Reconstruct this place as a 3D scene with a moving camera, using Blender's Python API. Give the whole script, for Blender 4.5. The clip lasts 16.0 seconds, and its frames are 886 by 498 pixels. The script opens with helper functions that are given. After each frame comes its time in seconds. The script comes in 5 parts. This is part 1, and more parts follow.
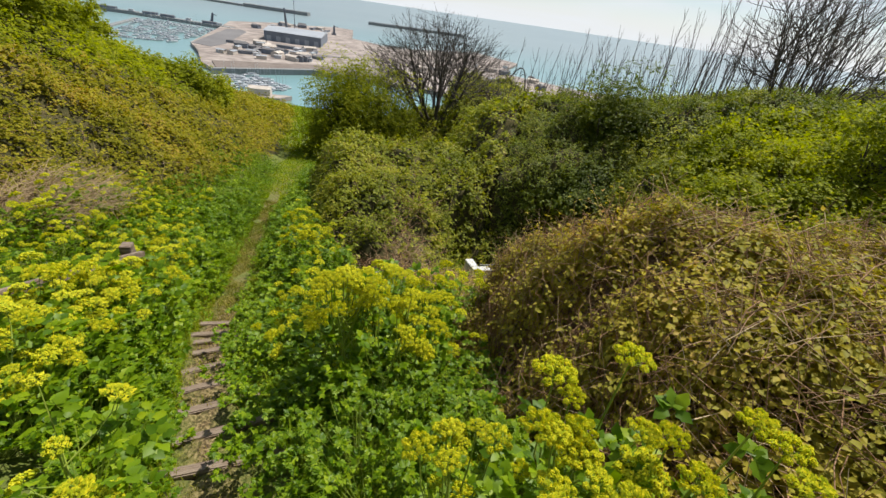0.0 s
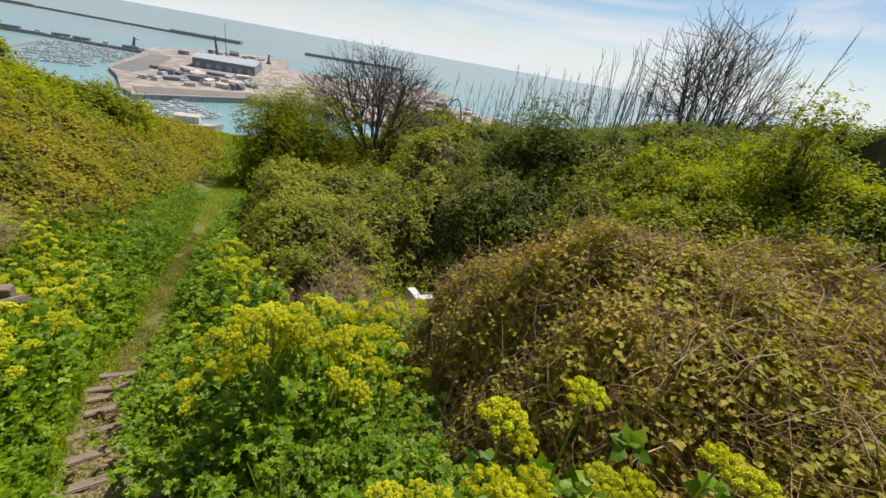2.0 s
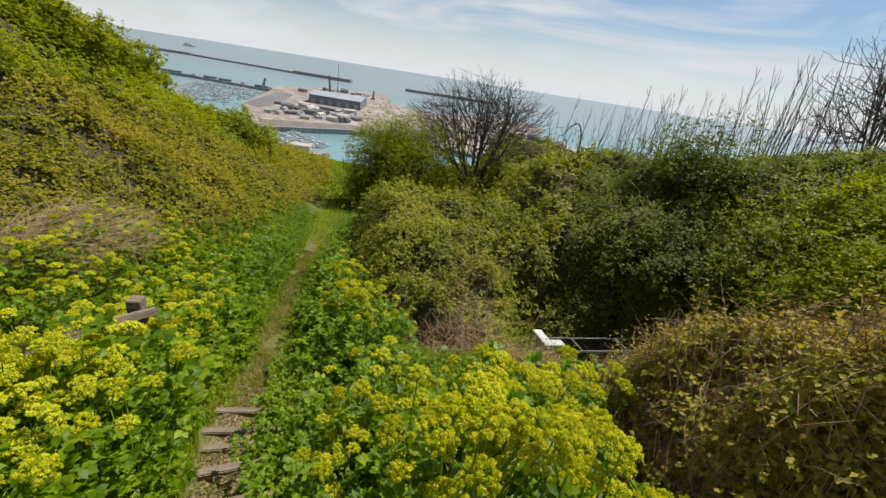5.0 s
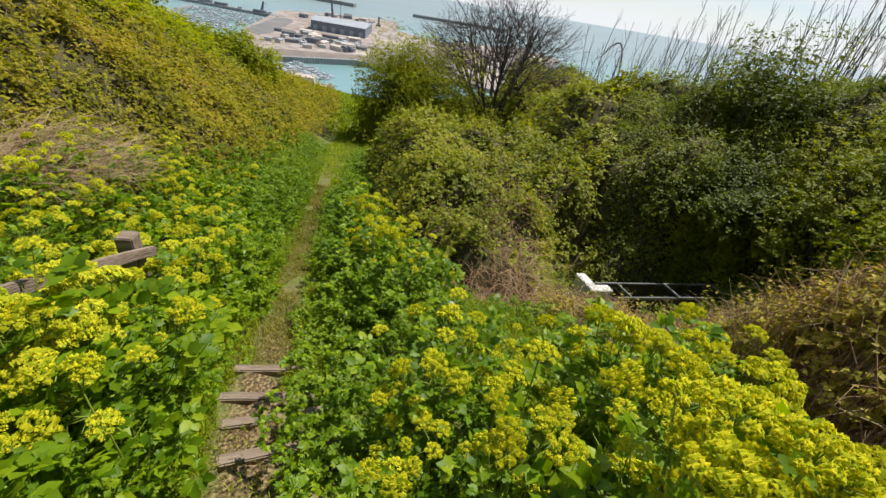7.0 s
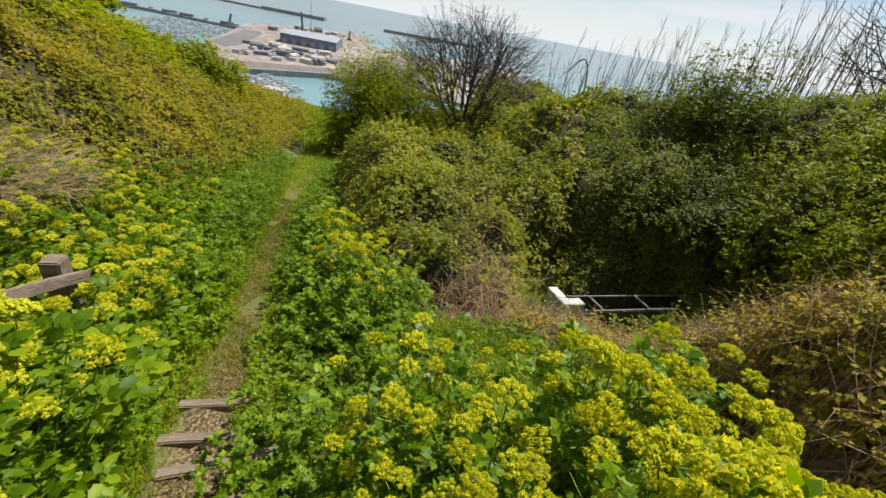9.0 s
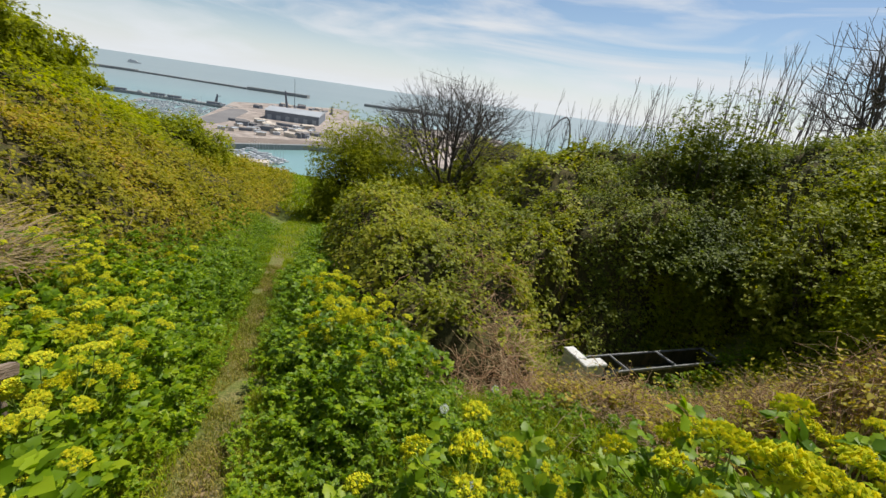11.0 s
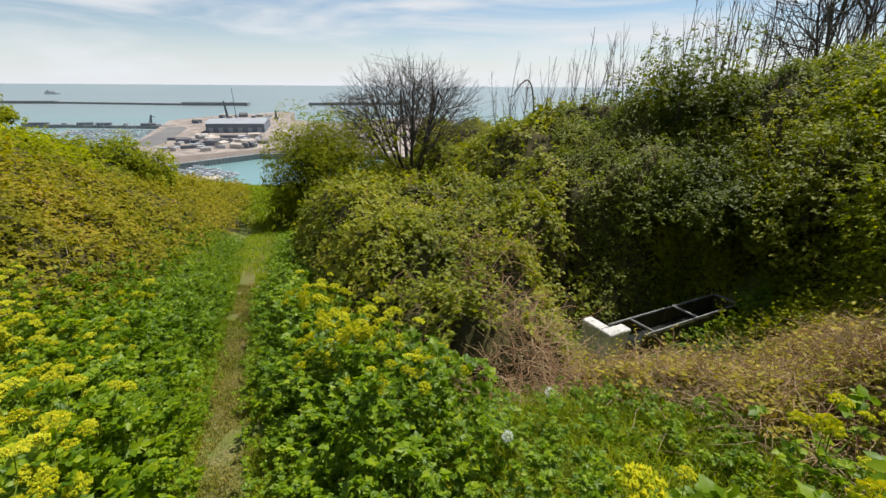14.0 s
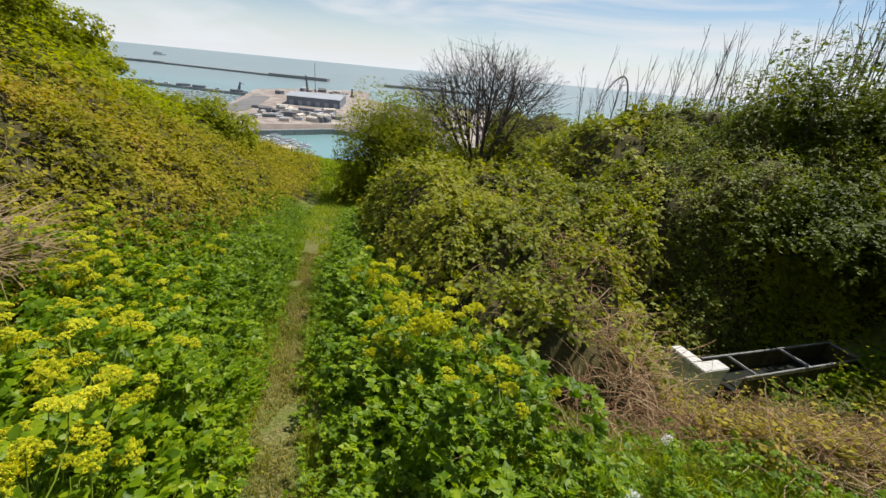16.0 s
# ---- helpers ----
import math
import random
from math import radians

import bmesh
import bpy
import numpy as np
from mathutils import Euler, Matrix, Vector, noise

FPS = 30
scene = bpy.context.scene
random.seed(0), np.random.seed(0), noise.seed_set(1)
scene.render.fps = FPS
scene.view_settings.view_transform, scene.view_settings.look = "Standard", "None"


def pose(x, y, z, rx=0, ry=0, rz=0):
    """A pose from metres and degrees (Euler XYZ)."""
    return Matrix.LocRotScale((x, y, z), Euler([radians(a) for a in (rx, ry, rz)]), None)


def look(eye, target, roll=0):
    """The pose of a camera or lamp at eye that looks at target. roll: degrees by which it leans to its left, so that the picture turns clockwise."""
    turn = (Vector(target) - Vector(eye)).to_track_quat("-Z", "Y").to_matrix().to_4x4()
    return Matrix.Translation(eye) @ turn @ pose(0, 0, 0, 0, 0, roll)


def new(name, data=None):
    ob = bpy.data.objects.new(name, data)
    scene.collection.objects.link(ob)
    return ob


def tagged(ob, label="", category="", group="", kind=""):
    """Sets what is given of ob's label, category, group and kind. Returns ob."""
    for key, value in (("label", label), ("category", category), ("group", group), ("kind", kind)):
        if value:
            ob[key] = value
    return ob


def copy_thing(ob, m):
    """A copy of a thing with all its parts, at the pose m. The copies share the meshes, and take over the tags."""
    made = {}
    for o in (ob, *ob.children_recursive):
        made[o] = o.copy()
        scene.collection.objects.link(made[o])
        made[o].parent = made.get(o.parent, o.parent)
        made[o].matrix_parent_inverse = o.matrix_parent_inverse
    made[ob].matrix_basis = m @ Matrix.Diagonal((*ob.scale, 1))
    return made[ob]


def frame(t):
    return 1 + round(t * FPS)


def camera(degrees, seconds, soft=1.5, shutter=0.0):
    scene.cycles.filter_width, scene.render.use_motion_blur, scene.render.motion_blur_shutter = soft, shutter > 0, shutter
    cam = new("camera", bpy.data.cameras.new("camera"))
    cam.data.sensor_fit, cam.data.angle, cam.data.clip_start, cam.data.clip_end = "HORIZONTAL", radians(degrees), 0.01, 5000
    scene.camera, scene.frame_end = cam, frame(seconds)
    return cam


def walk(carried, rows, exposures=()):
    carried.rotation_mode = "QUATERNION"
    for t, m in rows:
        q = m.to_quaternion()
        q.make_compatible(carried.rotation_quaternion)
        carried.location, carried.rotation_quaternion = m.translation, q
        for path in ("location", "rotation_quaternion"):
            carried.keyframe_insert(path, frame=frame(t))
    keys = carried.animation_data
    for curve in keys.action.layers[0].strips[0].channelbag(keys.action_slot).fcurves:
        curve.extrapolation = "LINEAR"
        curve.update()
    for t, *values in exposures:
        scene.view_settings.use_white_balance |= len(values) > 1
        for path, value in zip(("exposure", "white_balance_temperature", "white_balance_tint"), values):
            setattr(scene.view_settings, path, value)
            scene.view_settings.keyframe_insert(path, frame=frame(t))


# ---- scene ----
cam = camera(93.6, 16.0)
METRES, EYE, TILT, LEAN, TURN = 4.4, 1.55, -30.25, -7.25, 0.0
ROWS = [
    (0.0, 0.0, 0.0, 0.0, 0.0, 0.0, -0.0),
    (0.5, 0.0064, 0.0006, 0.0024, -3.32, -0.96, 0.89),
    (1.0, 0.011, 0.0024, 0.0022, -6.86, -2.71, 1.64),
    (1.5, 0.0261, 0.0135, 0.0034, -7.61, -1.53, 1.84),
    (2.0, 0.0098, 0.0367, 0.0023, -7.75, 3.67, 2.08),
    (2.5, -0.0295, 0.0634, 0.0188, -3.7, 7.87, -1.47),
    (3.0, -0.0531, 0.1188, 0.015, 6.11, 7.2, -2.32),
    (5.5, -0.1837, 0.2998, 0.0324, 2.71, 7.72, -3.0),
    (6.0, -0.2081, 0.3512, 0.0291, 7.53, 6.06, -4.13),
    (6.5, -0.2152, 0.3876, 0.0216, -1.26, 3.45, -0.89),
    (7.0, -0.2521, 0.4209, 0.0276, 4.09, -0.76, -3.55),
    (7.5, -0.2491, 0.4383, 0.0303, 6.11, -1.78, -2.63),
    (8.0, -0.2447, 0.4394, 0.0334, 3.92, -2.47, -2.15),
    (8.5, -0.2426, 0.4476, 0.0389, 0.86, -2.4, -2.19),
    (9.0, -0.2435, 0.4559, 0.0377, 0.46, 1.13, -2.72),
    (9.5, -0.2733, 0.4814, 0.04, -0.55, 5.69, -1.72),
    (12.0, -0.3123, 0.6122, 0.0554, -1.97, 9.61, 3.78),
    (12.5, -0.327, 0.6335, 0.0712, -3.13, 7.42, 10.09),
    (13.0, -0.3309, 0.6561, 0.0693, -1.64, 7.91, 6.13),
    (13.5, -0.3228, 0.6707, 0.0623, -3.9, 7.47, 8.38),
    (14.0, -0.3529, 0.6974, 0.0675, -3.83, 7.37, 10.11),
    (14.5, -0.3617, 0.7201, 0.0722, 0.71, 8.57, 7.63),
    (15.0, -0.3672, 0.7397, 0.0637, -1.02, 7.99, 4.35),
    (15.5, -0.404, 0.7633, 0.0767, -1.65, 6.78, 3.24),
    (16.0, -0.4149, 0.784, 0.0821, 2.2, 6.88, 1.2),
]
walk(cam, [(t, pose(0, 0, EYE, TILT, LEAN, TURN) @ pose(METRES * x, METRES * y, METRES * z, 90 + pitch, roll, yaw)) for t, x, y, z, yaw, pitch, roll in ROWS],
     [(0.0, 0.42), (1.5, 0.42), (2.5, 0.26), (3.0, 0.14), (5.5, 0.3), (7.0, 0.47), (8.5, 0.49), (9.5, 0.34), (12.0, 0.32), (13.0, 0.37), (16.0, 0.38)])

# ---- light ----
SUN_EL, SUN_AZ = 60.0, 50.0          # degrees; azimuth to the right of straight ahead
world = bpy.data.worlds.new("sky")
scene.world = world
world.use_nodes = True
wn, wl = world.node_tree.nodes, world.node_tree.links
wn.clear()
w_out, w_bg = wn.new("ShaderNodeOutputWorld"), wn.new("ShaderNodeBackground")
w_sky = wn.new("ShaderNodeTexSky")
w_sky.sky_type, w_sky.sun_disc = "NISHITA", False
w_sky.sun_elevation, w_sky.sun_rotation = radians(SUN_EL), radians(SUN_AZ)
w_sky.altitude, w_sky.air_density, w_sky.dust_density, w_sky.ozone_density = 80, 1.0, 0.35, 3.0
w_co, w_map = wn.new("ShaderNodeTexCoord"), wn.new("ShaderNodeMapping")
w_map.inputs["Scale"].default_value = (1.0, 1.6, 7.0)
w_map.inputs["Rotation"].default_value = (0.10, 0.16, 0.4)
w_noise, w_ramp, w_mix = wn.new("ShaderNodeTexNoise"), wn.new("ShaderNodeValToRGB"), wn.new("ShaderNodeMix")
w_noise.inputs["Scale"].default_value, w_noise.inputs["Detail"].default_value = 2.3, 8.0
w_noise.inputs["Roughness"].default_value, w_noise.inputs["Distortion"].default_value = 0.55, 0.6
w_ramp.color_ramp.elements[0].position, w_ramp.color_ramp.elements[0].color = 0.46, (0.03, 0.03, 0.03, 1)
w_ramp.color_ramp.elements[1].position, w_ramp.color_ramp.elements[1].color = 0.68, (0.95, 0.95, 0.95, 1)
w_mix.data_type = "RGBA"
w_mix.inputs["B"].default_value = (7.6, 7.9, 8.3, 1)
wl.new(w_co.outputs["Generated"], w_map.inputs["Vector"])
wl.new(w_map.outputs["Vector"], w_noise.inputs["Vector"])
wl.new(w_noise.outputs["Fac"], w_ramp.inputs["Fac"])
wl.new(w_ramp.outputs["Color"], w_mix.inputs["Factor"])
wl.new(w_sky.outputs["Color"], w_mix.inputs["A"])
w_sep, w_hz, w_mix2 = wn.new("ShaderNodeSeparateXYZ"), wn.new("ShaderNodeMapRange"), wn.new("ShaderNodeMix")
w_mix2.data_type = "RGBA"
w_mix2.inputs["B"].default_value = (8.3, 8.7, 9.2, 1)
w_hz.inputs["From Min"].default_value, w_hz.inputs["From Max"].default_value = -0.01, 0.11
w_hz.inputs["To Min"].default_value, w_hz.inputs["To Max"].default_value = 0.9, 0.0
wl.new(w_co.outputs["Generated"], w_sep.inputs["Vector"])
wl.new(w_sep.outputs["Z"], w_hz.inputs["Value"])
wl.new(w_hz.outputs["Result"], w_mix2.inputs["Factor"])
wl.new(w_mix.outputs["Result"], w_mix2.inputs["A"])
wl.new(w_mix2.outputs["Result"], w_bg.inputs["Color"])
wl.new(w_bg.outputs["Background"], w_out.inputs["Surface"])
w_bg.inputs["Strength"].default_value = 0.078

sun = new("sun", bpy.data.lights.new("sun", "SUN"))
sun.data.energy, sun.data.angle, sun.data.color = 4.5, radians(0.6), (1.0, 0.955, 0.88)
a, e = radians(SUN_AZ), radians(SUN_EL)
sun.matrix_world = look((0, 0, 60), Vector((0, 0, 60)) - Vector((math.sin(a) * math.cos(e), math.cos(a) * math.cos(e), math.sin(e))))

# ---- materials ----


def mat(name, rough=0.8, spec=0.3, metal=0.0):
    m = bpy.data.materials.new(name)
    m.use_nodes = True
    b = m.node_tree.nodes["Principled BSDF"]
    b.inputs["Roughness"].default_value, b.inputs["Metallic"].default_value = rough, metal
    b.inputs["Specular IOR Level"].default_value = spec
    return m, m.node_tree.nodes, m.node_tree.links, b


def ramp(n, stops):
    r = n.new("ShaderNodeValToRGB")
    el = r.color_ramp.elements
    while len(el) < len(stops):
        el.new(0.5)
    for s, (p, c) in zip(el, stops):
        s.position, s.color = p, (*c, 1)
    return r


def leaf_mat(name, stops, rough=0.45, spec=0.4, through_light=0.35, patch=0.5):
    """Leaves: colour varies leaf by leaf and in patches; part of the light passes through."""
    m, n, l, b = mat(name, rough, spec)
    geo, co, noi = n.new("ShaderNodeNewGeometry"), n.new("ShaderNodeTexCoord"), n.new("ShaderNodeTexNoise")
    noi.inputs["Scale"].default_value, noi.inputs["Detail"].default_value = 0.9, 3.0
    mix = n.new("ShaderNodeMix")
    mix.inputs["Factor"].default_value = patch
    l.new(co.outputs["Object"], noi.inputs["Vector"])
    l.new(geo.outputs["Random Per Island"], mix.inputs["A"])
    spread = n.new("ShaderNodeMapRange")
    spread.inputs["From Min"].default_value, spread.inputs["From Max"].default_value = 0.3, 0.7
    l.new(noi.outputs["Fac"], spread.inputs["Value"])
    l.new(spread.outputs["Result"], mix.inputs["B"])
    r = ramp(n, stops)
    l.new(mix.outputs["Result"], r.inputs["Fac"])
    l.new(r.outputs["Color"], b.inputs["Base Color"])
    tr, ms, br = n.new("ShaderNodeBsdfTranslucent"), n.new("ShaderNodeMixShader"), n.new("ShaderNodeHueSaturation")
    br.inputs["Value"].default_value, br.inputs["Saturation"].default_value = 1.5, 1.1
    l.new(r.outputs["Color"], br.inputs["Color"])
    l.new(br.outputs["Color"], tr.inputs["Color"])
    ms.inputs["Fac"].default_value = through_light
    l.new(b.outputs["BSDF"], ms.inputs[1])
    l.new(tr.outputs["BSDF"], ms.inputs[2])
    l.new(ms.outputs["Shader"], n["Material Output"].inputs["Surface"])
    return m


def rough_mat(name, stops, scale, rough=0.9, bump=0.4, detail=6.0, spec=0.2, stretch=(1, 1, 1), fine=0.0, dist=0.02):
    """Noise at two scales in colour and relief."""
    m, n, l, b = mat(name, rough, spec)
    co, mp = n.new("ShaderNodeTexCoord"), n.new("ShaderNodeMapping")
    mp.inputs["Scale"].default_value = stretch
    n1, n2, mx = n.new("ShaderNodeTexNoise"), n.new("ShaderNodeTexNoise"), n.new("ShaderNodeMix")
    n1.inputs["Scale"].default_value, n1.inputs["Detail"].default_value = scale, detail
    n2.inputs["Scale"].default_value, n2.inputs["Detail"].default_value = fine or scale * 7, 4.0
    mx.inputs["Factor"].default_value = 0.45
    r, bp = ramp(n, stops), n.new("ShaderNodeBump")
    bp.inputs["Strength"].default_value, bp.inputs["Distance"].default_value = bump, dist
    l.new(co.outputs["Object"], mp.inputs["Vector"])
    for q in (n1, n2):
        l.new(mp.outputs["Vector"], q.inputs["Vector"])
    l.new(n1.outputs["Fac"], mx.inputs["A"])
    l.new(n2.outputs["Fac"], mx.inputs["B"])
    l.new(mx.outputs["Result"], r.inputs["Fac"])
    l.new(r.outputs["Color"], b.inputs["Base Color"])
    l.new(n2.outputs["Fac"], bp.inputs["Height"])
    l.new(bp.outputs["Normal"], b.inputs["Normal"])
    return m


M_BRAMBLE = leaf_mat("bramble leaf", [(0.12, (0.10, 0.125, 0.010)), (0.45, (0.195, 0.22, 0.016)), (0.7, (0.305, 0.31, 0.026)), (0.92, (0.39, 0.34, 0.05))], 0.53, 0.18, 0.4)
M_DARKBRAMBLE = leaf_mat("deep green bramble leaf", [(0.12, (0.06, 0.09, 0.010)), (0.45, (0.125, 0.155, 0.016)), (0.75, (0.23, 0.25, 0.025)), (0.95, (0.31, 0.31, 0.04))], 0.52, 0.2, 0.38)
M_BRAMBLE_OLIVE = leaf_mat("olive bramble leaf", [(0.12, (0.11, 0.115, 0.007)), (0.4, (0.20, 0.195, 0.013)), (0.68, (0.305, 0.27, 0.02)), (0.92, (0.37, 0.25, 0.05))], 0.6, 0.08, 0.35)
M_BRAMBLE_DRY = leaf_mat("dry bramble leaf", [(0.12, (0.14, 0.14, 0.014)), (0.4, (0.285, 0.255, 0.026)), (0.68, (0.42, 0.34, 0.045)), (0.92, (0.48, 0.29, 0.10))], 0.55, 0.14, 0.36)
M_DARKLEAF = leaf_mat("dark shrub leaf", [(0.2, (0.055, 0.08, 0.008)), (0.6, (0.125, 0.155, 0.012)), (0.9, (0.22, 0.24, 0.018))], 0.52, 0.16, 0.38)
M_LIGHTLEAF = leaf_mat("young shrub leaf", [(0.2, (0.12, 0.15, 0.008)), (0.6, (0.25, 0.28, 0.012)), (0.9, (0.40, 0.40, 0.016))], 0.58, 0.1, 0.45)
M_HAWTHORN = leaf_mat("hawthorn leaf", [(0.2, (0.12, 0.145, 0.008)), (0.6, (0.25, 0.28, 0.011)), (0.9, (0.38, 0.37, 0.015))], 0.58, 0.1, 0.5)
M_HERB = leaf_mat("alexanders leaf", [(0.2, (0.075, 0.15, 0.004)), (0.6, (0.175, 0.275, 0.006)), (0.9, (0.32, 0.40, 0.010))], 0.45, 0.24, 0.42, 0.3)
M_UMBEL = leaf_mat("yellow-green floret", [(0.15, (0.39, 0.44, 0.02)), (0.5, (0.57, 0.57, 0.027)), (0.9, (0.75, 0.67, 0.036))], 0.65, 0.12, 0.42, 0.2)
M_HSTEM = leaf_mat("green stalk", [(0.2, (0.17, 0.24, 0.02)), (0.8, (0.30, 0.37, 0.05))], 0.45, 0.35, 0.1, 0.4)
M_GRASS = leaf_mat("grass blade", [(0.15, (0.11, 0.185, 0.006)), (0.5, (0.22, 0.295, 0.010)), (0.85, (0.36, 0.37, 0.03))], 0.58, 0.12, 0.4)
M_TURF = leaf_mat("worn turf blade", [(0.15, (0.09, 0.13, 0.010)), (0.45, (0.19, 0.19, 0.025)), (0.85, (0.36, 0.28, 0.08))], 0.75, 0.1, 0.25)
M_CANE = rough_mat("dry bramble cane", [(0.3, (0.15, 0.08, 0.04)), (0.55, (0.33, 0.195, 0.105)), (0.75, (0.48, 0.33, 0.20))], 3.0, 0.8, 0.2)
M_STRAW = rough_mat("bleached dead stem", [(0.3, (0.26, 0.175, 0.09)), (0.6, (0.47, 0.35, 0.20)), (0.8, (0.60, 0.48, 0.31))], 3.0, 0.8, 0.2)
# near-black brown: the shade deep between leaf clumps is put into this colour
M_UNDER_SHADE = rough_mat("undergrowth with shade in its colour", [(0.3, (0.022, 0.026, 0.008)), (0.5, (0.06, 0.055, 0.02)), (0.7, (0.13, 0.10, 0.045))], 6.0, 1.0, 0.8, stretch=(1, 1, 0.4))
M_BROWN = rough_mat("dead brown undergrowth", [(0.3, (0.08, 0.05, 0.03)), (0.5, (0.18, 0.12, 0.075)), (0.7, (0.32, 0.23, 0.15))], 9.0, 1.0, 1.0, stretch=(1, 1, 0.3), fine=60)
M_TWIG = rough_mat("pale grey twig", [(0.3, (0.085, 0.07, 0.062)), (0.7, (0.20, 0.17, 0.15))], 4.0, 0.9, 0.2)
M_BARK = rough_mat("grey bark", [(0.3, (0.05, 0.042, 0.036)), (0.55, (0.105, 0.09, 0.078)), (0.75, (0.18, 0.16, 0.14))], 5.0, 0.9, 0.6, stretch=(1, 1, 0.25))
M_TIMBER = rough_mat("weathered timber", [(0.3, (0.11, 0.075, 0.05)), (0.5, (0.22, 0.165, 0.12)), (0.7, (0.34, 0.28, 0.215))], 4.0, 0.9, 0.5, stretch=(0.6, 6, 6))
M_CONC = rough_mat("pale concrete", [(0.3, (0.36, 0.35, 0.32)), (0.5, (0.52, 0.51, 0.48)), (0.7, (0.66, 0.65, 0.62))], 3.0, 0.85, 0.3)
M_STEEL = rough_mat("galvanised steel", [(0.3, (0.11, 0.115, 0.115)), (0.7, (0.30, 0.30, 0.29))], 6.0, 0.65, 0.1, spec=0.5)
M_DARKWATER = rough_mat("dark tank water", [(0.3, (0.006, 0.008, 0.006)), (0.7, (0.015, 0.02, 0.012))], 6.0, 0.6, 0.3, spec=0.1)

# ---- numbers of the ground ----


def vnoise(x, y, s, seed=0):
    """Smooth value noise, -1 to 1, with cells s metres wide."""
    x, y = np.asarray(x, float) / s + 57.3 + seed * 13.7, np.asarray(y, float) / s + 91.1 + seed * 7.9
    i, j = np.floor(x), np.floor(y)
    u, v = x - i, y - j
    u, v = u * u * (3 - 2 * u), v * v * (3 - 2 * v)

    def h(p, q):
        w = np.sin(p * 127.1 + q * 311.7 + seed * 74.7) * 43758.5453
        return 2 * (w - np.floor(w)) - 1
    return (h(i, j) * (1 - u) + h(i + 1, j) * u) * (1 - v) + (h(i, j + 1) * (1 - u) + h(i + 1, j + 1) * u) * v


def smooth(x, lo, hi):
    t = np.clip((np.asarray(x, float) - lo) / (hi - lo), 0, 1)
    return t * t * (3 - 2 * t)


STEPS = [(-1.00, 1.30, -0.67), (-1.14, 1.58, -0.80), (-1.30, 1.86, -0.93), (-1.45, 2.13, -1.05), (-1.55, 2.44, -1.18),
         (-1.64, 2.76, -1.31), (-1.78, 3.00, -1.44), (-1.95, 3.23, -1.60), (-2.10, 3.60, -1.80)]
STEP_TURN = [20, 24, 26, 26, 25, 24, 22, 12, 13]      # degrees to the left of straight ahead
SEA = -60.0


def path_x(y):
    return np.interp(y, [-8, 0, 1.3, 2.13, 3.22, 3.6, 4.6, 6, 7, 8.8, 12, 15.9, 21.5, 30, 60],
                     [3.6, -0.15, -0.95, -1.45, -2.0, -2.1, -2.36, -2.8, -3.1, -3.6, -4.5, -5.3, -6.35, -8.5, -17])


def path_z(y):
    return np.interp(y, [-60, -8, 0, 1.3, 3.6, 4.6, 8, 12, 21.5, 58, 62, 110, 170, 4000],
                     [22, 3.6, 0.0, -0.66, -1.86, -2.14, -3.05, -4.1, -6.33, -12.6, -13.8, -38, -63, -66])


def ground(x, y):
    """Height of the bare ground."""
    x, y = np.asarray(x, float), np.asarray(y, float)
    u = x - path_x(y)
    z = path_z(y)
    fade = 1 - smooth(y, 60, 110)
    bank = np.interp(y, [-5, 3.5, 5.5, 8, 12, 16, 23, 40, 60], [0.25, 0.28, 0.46, 0.72, 0.76, 0.66, 0.45, 0.2, 0.1])
    rise = 9.0 * np.tanh(np.clip(-u - 1.1, 0, 60) * bank / 9.0)
    ridge = smooth(x, 0.5, 8.0) * 3.0 * smooth(y, 8.3, 11.5) * (1 - smooth(y, 18, 40)) + smooth(x, 2.5, 6.5) * 1.8 * (1 - smooth(y, 8, 11)) * smooth(y, -3, 4)
    knoll = 2.5 * smooth(u, 4.6, 7.6) * smooth(y, 21, 27) * (1 - smooth(y, 34, 48))
    hollow = -0.50 * smooth(x, -0.2, 1.0) * smooth(y, 5.1, 6.2) * (1 - smooth(y, 8.2, 9.0)) * (1 - smooth(x, 4, 5))
    shelf = 0.32 * smooth(u, 0.6, 1.3) * (1 - smooth(u, 2.8, 4.0)) * smooth(y, 2.2, 3.2) * (1 - smooth(y, 4.5, 5.6))
    z = z + (rise + ridge + knoll) * fade + hollow + shelf
    z = z + 0.05 * vnoise(x, y, 0.9, 1) * smooth(np.abs(u), 0.3, 1.2) + 0.015 * vnoise(x, y, 0.23, 2) + 0.3 * vnoise(x, y, 6, 3) * smooth(np.abs(u), 4, 9)
    near = 1 - smooth(np.abs(u), 0.42, 0.72)
    tread = np.where(y < 1.0, np.maximum(z, STEPS[0][2] - 0.01), STEPS[0][2] - 0.012)
    for k, ((sx, sy, sz), turn) in enumerate(zip(STEPS, STEP_TURN)):
        c, s = math.cos(radians(turn)), math.sin(radians(turn))
        below = STEPS[k + 1][2] - 0.012 if k + 1 < len(STEPS) else -1.97
        tread = np.where((x - sx) * -s + (y - sy) * c > 0.0, below, tread)
    tread = tread + 0.012 * vnoise(x, y, 0.12, 5)
    on = near * smooth(y, 0.6, 1.0) * (1 - smooth(y, 3.75, 4.3))
    return z * (1 - on) + tread * on


def clumps(x, y):
    """Tufts and gaps in the foliage, about -1.5 to 1.5."""
    return np.where(np.asarray(y) > 9, vnoise(x, y, 0.62, 61) + 0.5 * vnoise(x, y, 0.3, 62), vnoise(x, y, 0.36, 61) + 0.5 * vnoise(x, y, 0.17, 62))


